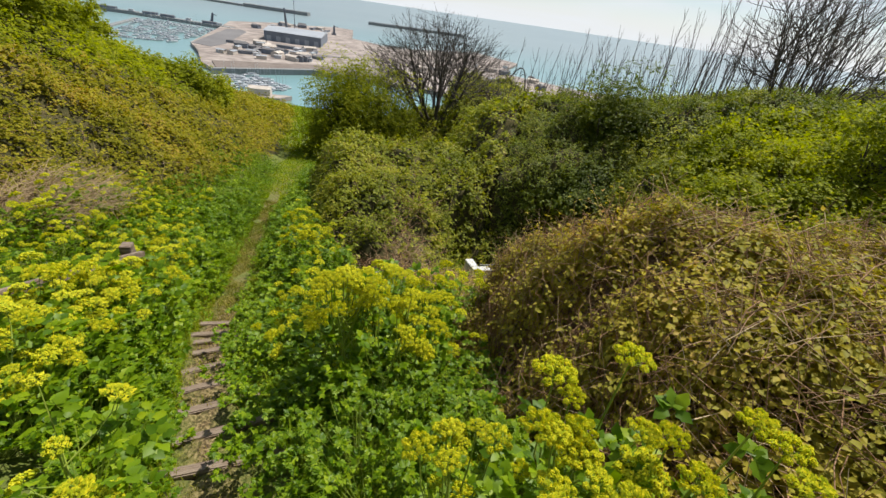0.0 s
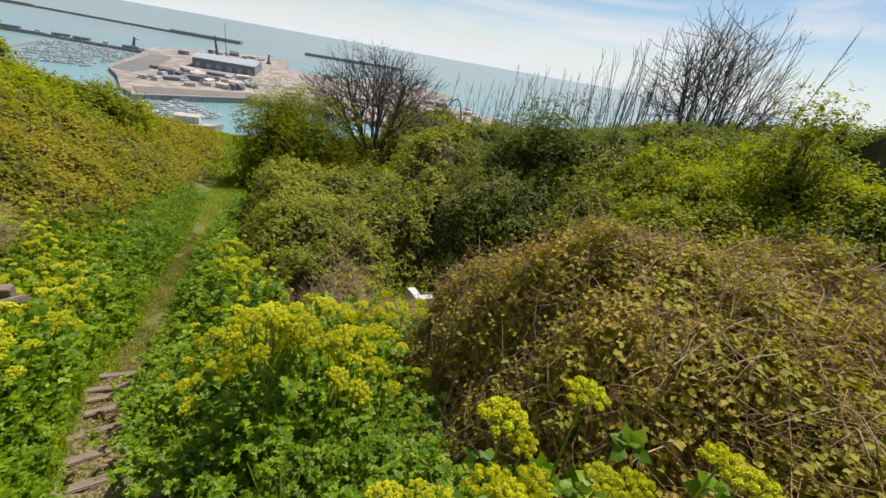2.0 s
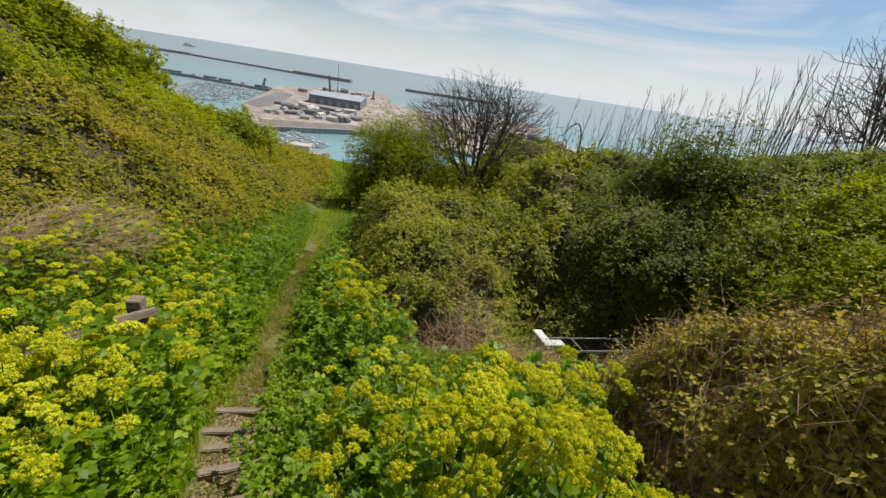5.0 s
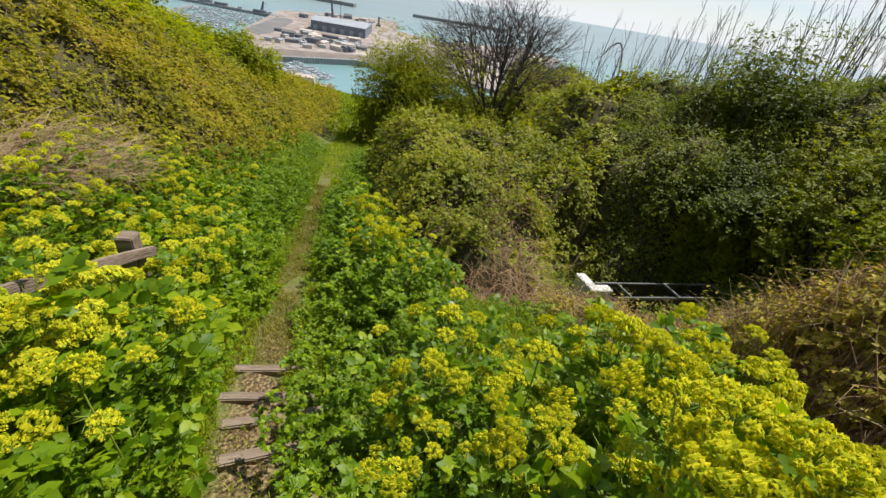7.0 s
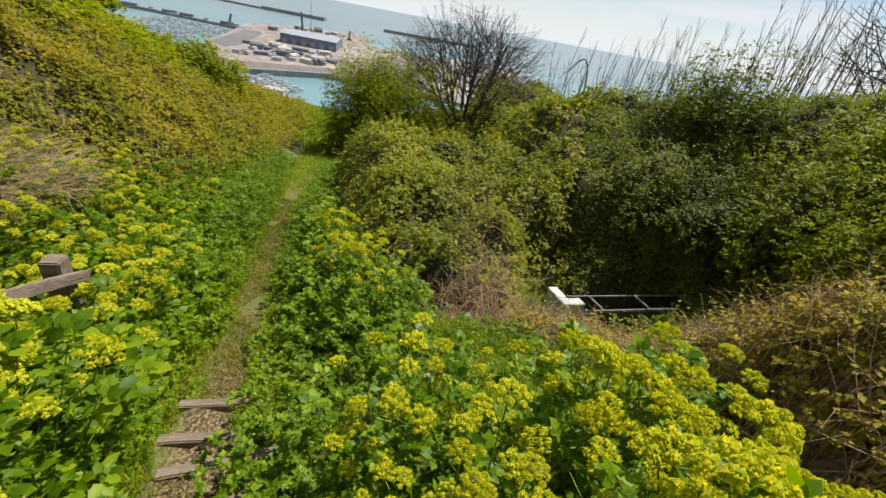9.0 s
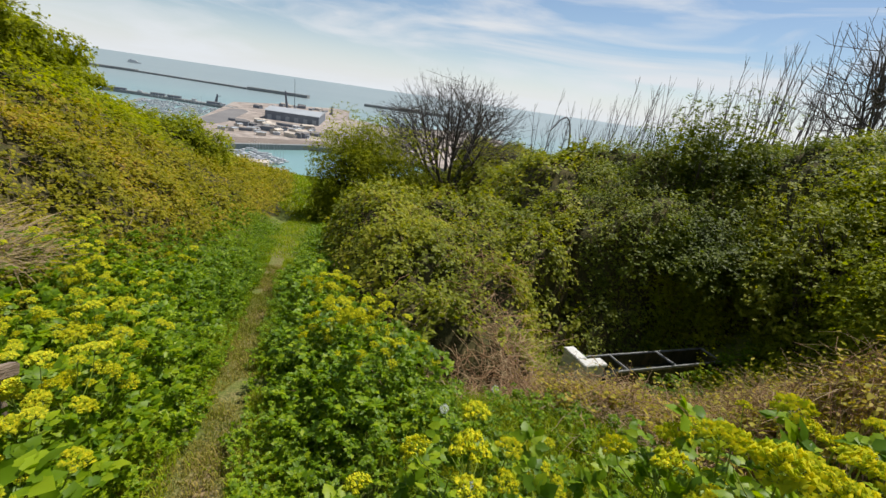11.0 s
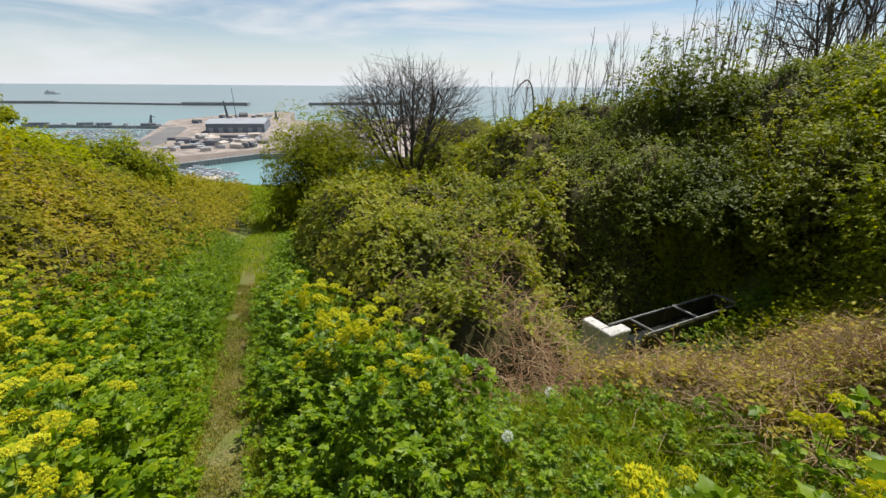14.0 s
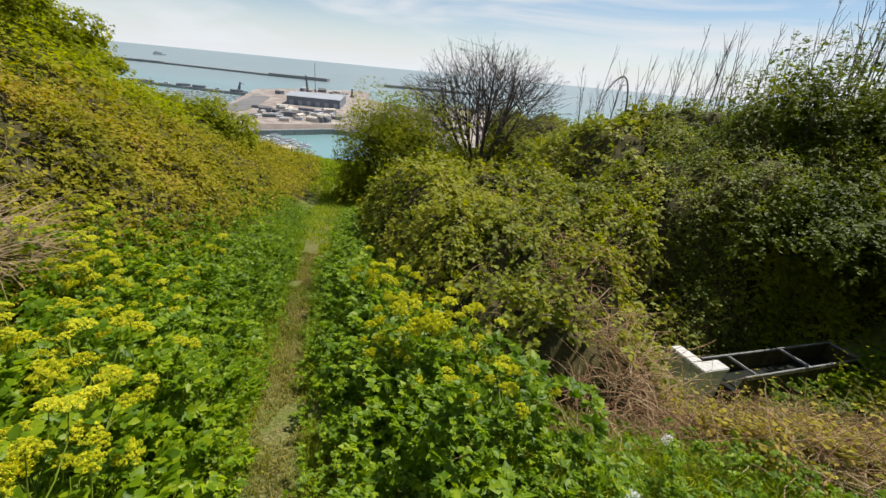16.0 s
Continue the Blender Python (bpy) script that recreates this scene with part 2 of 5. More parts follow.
def puffs(x, y):
    """Rounded clumps, 0 in the creases between them and about 1 on their crowns."""
    x, y = np.asarray(x, float), np.asarray(y, float)
    near = np.minimum(np.abs(vnoise(x, y, 0.5, 71)) * 1.7, 1.0)
    far = np.minimum(np.abs(vnoise(x, y, 0.95, 72)) * 1.7, 1.0)
    f = smooth(y, 7, 12)
    return (near * (1 - f) + far * f) ** 0.65


def canopy(x, y, rough=True):
    """Top of the thickets over the ground: the height of brambles and scrub, 0 where there are none."""
    x, y = np.asarray(x, float), np.asarray(y, float)
    g, u = ground(x, y), x - path_x(y)
    # big mound beside the head of the steps
    t1 = np.interp(y, [-1.5, 0.2, 1.2, 2.35, 3.2, 4.5, 5.4, 6.0], [0.6, 0.5, 0.42, 0.38, -0.15, -1.55, -2.45, -2.9])
    e1 = smooth(x + 0.18 * vnoise(x, y, 0.5, 11), np.interp(y, [-1, 0.6, 1.6, 3.2, 5, 6], [1.5, 1.05, 0.55, 0.45, 0.15, 0.6]), np.interp(y, [-1, 0.6, 1.6, 3.2, 5, 6], [2.4, 2.0, 1.7, 1.6, 1.2, 1.8]))
    h1 = (t1 - g) * e1 ** 0.6 * smooth(y, -2.5, -0.6)
    # long mound right of the path
    t2 = np.interp(y, [4.5, 5.2, 6.5, 8, 12, 16, 20, 24], [-2.2, -1.85, -1.85, -1.85, -2.25, -3.9, -5.7, -7.2])
    left2 = smooth(u, 1.0, 2.0) ** 0.7
    right2 = 1 - smooth(x, np.interp(y, [5, 8, 9.5, 30], [-0.5, 0.25, 2.5, 5]), np.interp(y, [5, 8, 9.5, 30], [0.5, 1.15, 4.5, 9]))
    h2 = (t2 - g) * left2 * right2 * smooth(y, 4.55, 5.5) * (1 - smooth(y, 21, 24))
    # back wall of the hollow and the ridge behind it
    t3 = np.interp(x, [0.5, 2, 3.5, 5, 7, 10, 14], [-1.9, -1.35, -0.75, -0.8, -0.65, 0.0, 0.8]) - 0.22 * np.clip(y - 13.5, 0, 99)
    h3 = (t3 - g) * smooth(y, np.interp(x, [1, 2.5, 4, 6], [8.2, 8.1, 7.4, 6.4]), np.interp(x, [1, 2.5, 4, 6], [9.3, 9.1, 10.2, 9.8])) ** 0.85 * smooth(x, 0.3, 1.8) * (1 - smooth(y, 24, 34))
    # scrub at the right
    t4 = np.interp(y, [2, 4.5, 6, 9, 11], [-0.25, -0.35, -0.35, -0.3, -0.2]) + np.clip(x - 4, 0, 8) * 0.16
    h4 = (t4 - g) * smooth(x, np.interp(y, [2.5, 5, 6.5, 8], [3.0, 3.0, 3.5, 4.0]), np.interp(y, [2.5, 5, 6.5, 8], [4.0, 4.0, 5.2, 6.0])) ** 0.85 * smooth(y, 2.8, 4.2) * (1 - smooth(y, 10, 13))
    # low brambles all over the left bank
    h5 = (0.42 + 0.16 * vnoise(x, y, 1.7, 21)) * smooth(-u, 1.35, 2.1) * smooth(y, np.interp(x, [-8, -3.5], [2.0, 5.0]), np.interp(x, [-8, -3.5], [3.0, 6.0]))
    # taller scrub high on the left bank
    h7 = (0.65 + 0.4 * vnoise(x, y, 2.6, 24) + 0.25 * vnoise(x, y, 1.2, 25)) * smooth(-u + 0.7 * vnoise(x, y, 1.8, 26), 3.9, 5.6) * smooth(y, 7.0, 9.0) * (1 - smooth(y, 21, 27))
    # brambles up to the bare tree
    h8 = (0.45 + 0.15 * vnoise(x, y, 1.6, 27)) * smooth(u, 2.0, 3.2) * smooth(y, 13, 17) * (1 - smooth(y, 29, 35))
    # dead growth round the tank
    h6 = np.interp(x, [0, 0.4, 1.9, 2.4], [0.26, 0.20, 0.21, 0.28]) * smooth(x, -0.3, 0.3) * smooth(y, 4.2, 4.8) * (1 - smooth(y, np.interp(x, [0, 0.5, 1.8, 2.2], [5.8, 5.2, 5.2, 5.9]), np.interp(x, [0, 0.5, 1.8, 2.2], [6.2, 5.6, 5.6, 6.2]))) * (1 - smooth(x, 4, 5)) + 0.30 * smooth(y, 6.05, 6.25) * (1 - smooth(y, 6.35, 6.55)) * smooth(x, 1.75, 1.95) * (1 - smooth(x, 4.2, 5))
    h = np.maximum.reduce([h1, h2, h3, h4, h5, h6, h7, h8, np.zeros_like(g)])
    # open water and cap of the tank stay clear
    tx, ty = x - 1.122, y - 6.51
    a, b = tx * 0.928 + ty * 0.371, -tx * 0.371 + ty * 0.928
    h = h * (1 - smooth(a, -0.55, -0.28) * (1 - smooth(a, 2.75, 3.1)) * smooth(b, -0.36, -0.22) * (1 - smooth(b, 0.65, 0.95)))
    if rough:
        k = smooth(h, 0.08, 0.45)
        big = smooth(y, 5, 12)
        scrub = smooth(x, 2.6, 3.6) * smooth(y, 3, 4.5)
        h = h + k * ((0.13 + 0.16 * scrub) * vnoise(x, y, 0.55, 31) + 0.07 * vnoise(x, y, 0.23, 32) + (0.08 + 0.03 * big) * clumps(x, y) + (0.10 + 0.14 * big) * vnoise(x, y, 1.4, 33))
        h = h + k * (puffs(x, y) - 0.55) * (0.24 + 0.16 * smooth(y, 5, 9) + 0.14 * scrub) * (1 - 0.6 * smooth(-u, 0.5, 1.5))
    return np.maximum(h, 0)


def top(x, y):
    return ground(x, y) + canopy(x, y)

# ---- building blocks ----
rng = np.random.default_rng(7)


def mesh_of(name, verts, faces, material, smooth_shade=False):
    me = bpy.data.meshes.new(name)
    verts, faces = np.asarray(verts, np.float32), np.asarray(faces, np.int32)
    n, k = faces.shape
    me.vertices.add(len(verts))
    me.vertices.foreach_set("co", verts.ravel())
    me.loops.add(n * k)
    me.loops.foreach_set("vertex_index", faces.ravel())
    me.polygons.add(n)
    me.polygons.foreach_set("loop_start", np.arange(0, n * k, k, dtype=np.int32))
    if smooth_shade:
        me.polygons.foreach_set("use_smooth", np.ones(n, bool))
    me.materials.append(material)
    me.update(calc_edges=True)
    me.validate()
    return me


def part(name, bm, material, parent, label=""):
    """Links a bmesh, or a finished mesh, as one mesh object under a thing or a part."""
    if isinstance(bm, bmesh.types.BMesh):
        me = bpy.data.meshes.new(name)
        bm.to_mesh(me)
        bm.free()
        me.materials.append(material)
    else:
        me = bm
    ob = new(name, me)
    ob.parent = parent
    return tagged(ob, label)


def unit(v):
    return v / np.maximum(np.linalg.norm(v, axis=-1, keepdims=True), 1e-9)


def leaf_geo(p, axis, normal, length, width, droop=0.15, fold=0.12):
    """Folded leaves of four triangles: p is each leaf's foot."""
    axis = unit(axis)
    side = unit(np.cross(axis, normal))
    nrm = np.cross(side, axis)
    L, W = np.asarray(length)[:, None], np.asarray(width)[:, None]
    mid = p + axis * L * 0.45
    v = np.stack([p, mid + side * W * 0.5 + nrm * W * fold, mid, mid - side * W * 0.5 + nrm * W * fold, p + axis * L - nrm * L * droop], 1)
    f = np.array([[0, 2, 1], [0, 3, 2], [2, 4, 1], [2, 3, 4]])
    return v.reshape(-1, 3), (np.arange(len(p))[:, None, None] * 5 + f[None]).reshape(-1, 3)


def flat_leaf(p, axis, normal, length, width):
    """Small far leaves of two triangles, folded along the rib."""
    axis = unit(axis)
    side = unit(np.cross(axis, normal))
    nrm = np.cross(side, axis)
    L, W = np.asarray(length)[:, None], np.asarray(width)[:, None]
    mid = p + axis * L * 0.45 + nrm * W * 0.12
    v = np.stack([p, mid + side * W * 0.5, p + axis * L - nrm * L * 0.12, mid - side * W * 0.5], 1)
    f = np.array([[0, 2, 1], [0, 3, 2]])
    return v.reshape(-1, 3), (np.arange(len(p))[:, None, None] * 4 + f[None]).reshape(-1, 3)


def tubes(points, radii, sides=3):
    """Tubes along polylines: points (n, k, 3), radii (n, k)."""
    points, radii = np.asarray(points, float), np.asarray(radii, float)
    n, k, _ = points.shape
    d = unit(np.gradient(points, axis=1))
    ref = np.where(np.abs(d[..., 2:3]) > 0.9, np.array([1.0, 0, 0]), np.array([0, 0, 1.0]))
    a1 = unit(np.cross(d, ref))
    a2 = np.cross(d, a1)
    ang = np.arange(sides) * 2 * np.pi / sides
    ring = points[:, :, None] + radii[:, :, None, None] * (a1[:, :, None] * np.cos(ang)[:, None] + a2[:, :, None] * np.sin(ang)[:, None])
    base = (np.arange(n)[:, None, None] * k + np.arange(k - 1)[None, :, None]) * sides
    j = np.arange(sides)[None, None]
    jn = (j + 1) % sides
    f = np.stack([base + j, base + jn, base + jn + sides, base + j + sides], -1)
    return ring.reshape(-1, 3), f.reshape(-1, 4)


def join(geos):
    vs, fs, o = [], [], 0
    for v, f in geos:
        vs.append(v)
        fs.append(np.asarray(f) + o)
        o += len(v)
    return np.concatenate(vs), np.concatenate(fs)


def surface_points(n, x0, x1, y0, y1, least=0.12, want=None):
    """Points spread over the thickets' top by its true area, with the slope's normal."""
    xs, ys = rng.uniform(x0, x1, n * 5), rng.uniform(y0, y1, n * 5)
    e = 0.06
    h = canopy(xs, ys)
    keep = h > least
    if want is not None:
        keep &= want(xs, ys)
    xs, ys = xs[keep], ys[keep]
    z = top(xs, ys)
    gx, gy = (top(xs + e, ys) - z) / e, (top(xs, ys + e) - z) / e
    area = np.sqrt(1 + np.minimum(gx ** 2 + gy ** 2, 48))
    pick = rng.random(len(xs)) < area / 7.0 * (0.25 + 0.75 * smooth(clumps(xs, ys), -0.75, 0.05)) * (0.2 + 0.8 * smooth(puffs(xs, ys), 0.25, 0.6)) * 1.7
    xs, ys, z, gx, gy = (q[pick] for q in (xs, ys, z, gx, gy))
    nrm = unit(np.stack([-gx, -gy, np.ones_like(gx)], 1))
    p = np.stack([xs, ys, z], 1)
    return p, nrm


def sprays(p, nrm, count, reach, length, aspect=0.7, lift=0.5, sink=0.10, far=False):
    """Short leafy shoots at each point: count leaflets each, along a stem that leans out of the surface."""
    n = len(p)
    t = unit(rng.normal(size=(n, 3)))
    stem = unit(t - nrm * np.sum(t * nrm, 1, keepdims=True) + nrm * lift * rng.uniform(0.2, 1.4, (n, 1)))
    foot = p - nrm * rng.uniform(0, sink * 2, (n, 1)) + nrm * sink * 0.5
    k = np.tile(np.arange(count), n)
    rep = np.repeat(np.arange(n), count)
    along = (k + rng.uniform(0, 1, n * count)) / count
    pos = foot[rep] + stem[rep] * (along * np.repeat(np.broadcast_to(reach, n), count))[:, None]
    up = unit(nrm[rep] * 0.75 + np.array([0, 0, 0.85]) + rng.normal(size=(n * count, 3)) * 0.38)
    ax = unit(rng.normal(size=(n * count, 3)))
    ax = unit(ax - up * np.sum(ax * up, 1, keepdims=True) * 0.85 + stem[rep] * 0.35 - np.array([0, 0, 0.12]))
    ln = np.repeat(np.broadcast_to(length, n), count) * rng.uniform(0.6, 1.25, n * count) * (1.1 - 0.35 * along)
    return (flat_leaf if far else leaf_geo)(pos, ax, up, ln, ln * aspect * rng.uniform(0.8, 1.2, n * count))

# ---- the ground and the sea ----
def graded(marks):
    """Grid lines: stretches of (from, to, step)."""
    out = []
    for lo, hi, st in marks:
        out += list(np.arange(lo, hi - 1e-6, st))
    return np.array(out + [marks[-1][1]])


gx = graded([(-420, -60, 30), (-60, -20, 2.5), (-20, -7, 0.35), (-7, -4, 0.16), (-4, 1.2, 0.075), (1.2, 8, 0.3), (8, 40, 2), (40, 420, 30)])
gy = graded([(-60, -10, 4), (-10, -0.6, 0.4), (-0.6, 9, 0.08), (9, 26, 0.22), (26, 70, 1.5), (70, 180, 8)])
X, Y = np.meshgrid(gx, gy)
Z = ground(X.ravel(), Y.ravel())
nx, ny = len(gx), len(gy)
idx = (np.arange(ny - 1)[:, None] * nx + np.arange(nx - 1)[None]).ravel()

m, n, l, b = mat("earth and turf", 0.95, 0.15)
att, co = n.new("ShaderNodeAttribute"), n.new("ShaderNodeTexCoord")
att.attribute_name = "tread"
n1, n2, n3 = (n.new("ShaderNodeTexNoise") for _ in range(3))
for q, s in ((n1, 1.6), (n2, 14.0), (n3, 55.0)):
    q.inputs["Scale"].default_value, q.inputs["Detail"].default_value = s, 5.0
    l.new(co.outputs["Object"], q.inputs["Vector"])
add = n.new("ShaderNodeMath")
add.operation = "MULTIPLY_ADD"
add.inputs[1].default_value = 0.9
l.new(n2.outputs["Fac"], add.inputs[0])
sub = n.new("ShaderNodeMath")
sub.operation = "ADD"
sub.inputs[1].default_value = -0.45
l.new(att.outputs["Fac"], sub.inputs[0])
l.new(sub.outputs["Value"], add.inputs[2])
green = ramp(n, [(0.3, (0.07, 0.10, 0.02)), (0.6, (0.14, 0.16, 0.035)), (0.8, (0.24, 0.20, 0.07))])
tan = ramp(n, [(0.38, (0.055, 0.038, 0.022)), (0.5, (0.15, 0.105, 0.05)), (0.64, (0.32, 0.235, 0.125))])
gm = n.new("ShaderNodeMix")
gm.inputs["Factor"].default_value = 0.6
l.new(n1.outputs["Fac"], gm.inputs["A"])
l.new(n3.outputs["Fac"], gm.inputs["B"])
l.new(gm.outputs["Result"], green.inputs["Fac"])
l.new(n3.outputs["Fac"], tan.inputs["Fac"])
mx = n.new("ShaderNodeMix")
mx.data_type = "RGBA"
l.new(add.outputs["Value"], mx.inputs["Factor"])
l.new(green.outputs["Color"], mx.inputs["A"])
l.new(tan.outputs["Color"], mx.inputs["B"])
l.new(mx.outputs["Result"], b.inputs["Base Color"])
bp = n.new("ShaderNodeBump")
bp.inputs["Strength"].default_value, bp.inputs["Distance"].default_value = 0.7, 0.02
l.new(n3.outputs["Fac"], bp.inputs["Height"])
l.new(bp.outputs["Normal"], b.inputs["Normal"])
M_EARTH = m

me = mesh_of("ground", np.stack([X.ravel(), Y.ravel(), Z], 1), np.stack([idx, idx + 1, idx + 1 + nx, idx + nx], 1), M_EARTH, True)
u = np.abs(X.ravel() - path_x(Y.ravel()))
wear = (1 - smooth(u + 0.12 * vnoise(X.ravel(), Y.ravel(), 0.35, 8) + 0.08 * vnoise(X.ravel(), Y.ravel(), 0.12, 18), 0.0, 0.24)) * (0.75 + 0.5 * vnoise(X.ravel(), Y.ravel(), 0.8, 9)) * (1 - smooth(Y.ravel(), 14, 24))
at = me.attributes.new("tread", "FLOAT", "POINT")
at.data.foreach_set("value", wear.astype(np.float32))
tagged(new("ground", me), "steep chalky hillside of earth and turf with a trodden footpath", "ground", kind="structure")

m, n, l, b = mat("green sea with painted haze", 0.32, 0.5)
co, mp = n.new("ShaderNodeTexCoord"), n.new("ShaderNodeMapping")
mp.inputs["Scale"].default_value = (0.6, 1.6, 1)
n1, n2 = n.new("ShaderNodeTexNoise"), n.new("ShaderNodeTexNoise")
n1.inputs["Scale"].default_value, n2.inputs["Scale"].default_value = 0.004, 0.25
# turquoise shallows inshore; the grey farther out is haze put into the colour
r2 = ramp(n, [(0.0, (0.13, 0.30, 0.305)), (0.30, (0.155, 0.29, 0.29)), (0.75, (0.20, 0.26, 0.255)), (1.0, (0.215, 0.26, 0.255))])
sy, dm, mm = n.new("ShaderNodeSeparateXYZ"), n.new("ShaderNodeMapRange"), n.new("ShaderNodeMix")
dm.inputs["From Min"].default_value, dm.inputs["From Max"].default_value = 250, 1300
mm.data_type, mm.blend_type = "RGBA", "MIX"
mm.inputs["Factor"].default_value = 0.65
r = ramp(n, [(0.35, (0.19, 0.245, 0.245)), (0.55, (0.225, 0.28, 0.275)), (0.7, (0.27, 0.32, 0.31))])
bp = n.new("ShaderNodeBump")
bp.inputs["Strength"].default_value, bp.inputs["Distance"].default_value = 0.35, 0.4
l.new(co.outputs["Object"], mp.inputs["Vector"])
l.new(mp.outputs["Vector"], n1.inputs["Vector"])
l.new(mp.outputs["Vector"], n2.inputs["Vector"])
l.new(n1.outputs["Fac"], r.inputs["Fac"])
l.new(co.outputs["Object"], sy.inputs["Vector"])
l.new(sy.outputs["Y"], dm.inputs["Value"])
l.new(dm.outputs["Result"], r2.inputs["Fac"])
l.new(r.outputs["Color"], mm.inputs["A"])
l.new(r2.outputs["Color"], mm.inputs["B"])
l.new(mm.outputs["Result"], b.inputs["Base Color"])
l.new(n2.outputs["Fac"], bp.inputs["Height"])
l.new(bp.outputs["Normal"], b.inputs["Normal"])
bm = bmesh.new()
bmesh.ops.create_grid(bm, x_segments=12, y_segments=12, size=6000)
bmesh.ops.translate(bm, verts=bm.verts, vec=(0, 0, SEA))
me = bpy.data.meshes.new("water")
bm.to_mesh(me)
bm.free()
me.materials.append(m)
tagged(new("water", me), "calm turquoise sea, distance haze painted into its colour out to the horizon", "sea", kind="structure")

# ---- thickets ----


def thicket(label, x0, x1, y0, y1, cell, shoots, leaf, leaf_material, want=None, dead=0, straw=0, count=6, reach=0.2, least=0.12, under=None, far=True, grade=6.0):
    gx, gy = np.arange(x0, x1, cell), np.arange(y0, y1, cell)
    X, Y = np.meshgrid(gx, gy)
    x, y = X.ravel(), Y.ravel()
    h = canopy(x, y)
    if want is not None:
        h = np.where(want(x, y), h, 0)
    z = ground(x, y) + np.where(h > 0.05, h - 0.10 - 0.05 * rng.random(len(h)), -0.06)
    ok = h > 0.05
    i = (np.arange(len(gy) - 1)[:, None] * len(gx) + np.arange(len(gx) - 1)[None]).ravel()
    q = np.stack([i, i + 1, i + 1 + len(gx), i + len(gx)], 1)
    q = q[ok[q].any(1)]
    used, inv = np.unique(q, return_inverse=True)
    # sheet below the leaves; by default its dark colour paints shade into the creases
    root = new("bramble_thicket", mesh_of("bramble_thicket", np.stack([x, y, z], 1)[used], inv.reshape(q.shape), under or M_UNDER_SHADE))
    tagged(root, label, "thicket", kind="stuff")
    p, nrm = surface_points(shoots, x0, x1, y0, y1, least, want)
    # farther off the leaves are fewer and drawn larger
    wide = np.clip(np.hypot(p[:, 0] + 1.0, p[:, 1] - 2.5) / grade, 1.0, 2.6)
    keep = rng.random(len(p)) < 1 / wide ** 2
    p, nrm, wide = p[keep], nrm[keep], wide[keep]
    some = rng.random(len(p)) < 0.06
    geo = join([sprays(p, nrm, count, reach * wide, leaf * wide, 0.72, far=far), sprays(p[some], unit(nrm[some] + np.array([0, 0, 0.5])), 8, reach * 2.2, leaf * 0.95 * wide[some], 0.7, 2.2, far=far)])
    part("foliage", mesh_of("foliage", *geo, leaf_material), None, root)
    if dead or straw:
        for name, num, material, w in (("dead_canes", dead, M_CANE, 1.0), ("bleached_stems", straw, M_STRAW, 1.2)):
            if not num:
                continue
            p, nrm = surface_points(num, x0, x1, y0, y1, least, want)
            steep = 1 - nrm[:, 2:3]
            lay = unit(rng.normal(size=(len(p), 3)))
            d = unit(lay - nrm * np.sum(lay * nrm, 1, keepdims=True) + nrm * 0.25 + np.array([0, 0, 1.0]) * (steep * 3 * rng.random((len(p), 1))))
            ln = rng.uniform(0.25, 0.8, (len(p), 1)) * w
            k = np.linspace(0, 1, 4)[None, :, None]
            arc = p[:, None] - nrm[:, None] * 0.015 + d[:, None] * (ln[:, None] * (k - 0.5)) + (nrm[:, None] * 0.09 + rng.normal(size=(len(p), 1, 3)) * 0.05) * np.sin(k * 3.1)
            rad = np.repeat(rng.uniform(0.0014, 0.0034, (len(p), 1)), 4, 1) * np.array([1, 0.95, 0.8, 0.45])
            part(name, mesh_of(name, *tubes(arc, rad), material), None, root)
    return root

left_bank = lambda x, y: x - path_x(y) < 0
mound_a = lambda x, y: (x - path_x(y) > 0) & (y < 5.6) & (x < np.where(np.asarray(y) > 2.9, 3.0, 4.2)) & (x > -0.9)
mound_b = lambda x, y: (x - path_x(y) > 0) & (y >= 4.4) & (x < np.interp(y, [8, 9, 12, 20], [1.6, 1.6, 2.5, 6])) & ~mound_a(x, y)
scrub_d = lambda x, y: (y > 3.0) & (x >= 2.9) & (y < 8.6) & ~mound_a(x, y)
wall_c = lambda x, y: (y > 5.6) & (x >= np.interp(y, [8, 9, 12, 20], [1.6, 1.6, 2.5, 6])) & ~mound_a(x, y) & ~scrub_d(x, y)
high_bank = lambda x, y: (x - path_x(y) < -4.6) & (y < 27)
low_bank = lambda x, y: (x - path_x(y) < 0) & ~high_bank(x, y)
thicket("tangled bramble mound with brown dead canes and olive leaves", 0.0, 4.2, -2.0, 5.6, 0.08, 32000, 0.040, M_BRAMBLE_DRY, mound_a, 8000, 2600, 8, 0.16, under=M_BROWN, grade=3.5)
thicket("rounded green bramble mound beside the footpath", -8.0, 6.0, 4.4, 34.0, 0.12, 66000, 0.066, M_BRAMBLE, mound_b, 4500, 900, 8, 0.17, grade=5.2)
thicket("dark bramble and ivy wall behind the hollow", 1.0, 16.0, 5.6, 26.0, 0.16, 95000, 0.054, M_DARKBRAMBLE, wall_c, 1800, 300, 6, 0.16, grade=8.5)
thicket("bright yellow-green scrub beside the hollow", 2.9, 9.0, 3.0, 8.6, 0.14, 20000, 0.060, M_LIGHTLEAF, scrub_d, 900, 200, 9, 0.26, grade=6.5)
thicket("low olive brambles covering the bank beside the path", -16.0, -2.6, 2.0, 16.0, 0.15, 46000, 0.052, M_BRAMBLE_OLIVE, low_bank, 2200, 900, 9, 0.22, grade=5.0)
thicket("low brambles on the far bank", -34.0, -6.0, 16.0, 46.0, 0.4, 40000, 0.11, M_BRAMBLE_OLIVE, low_bank, 0, 0, 7, 0.4, grade=16)
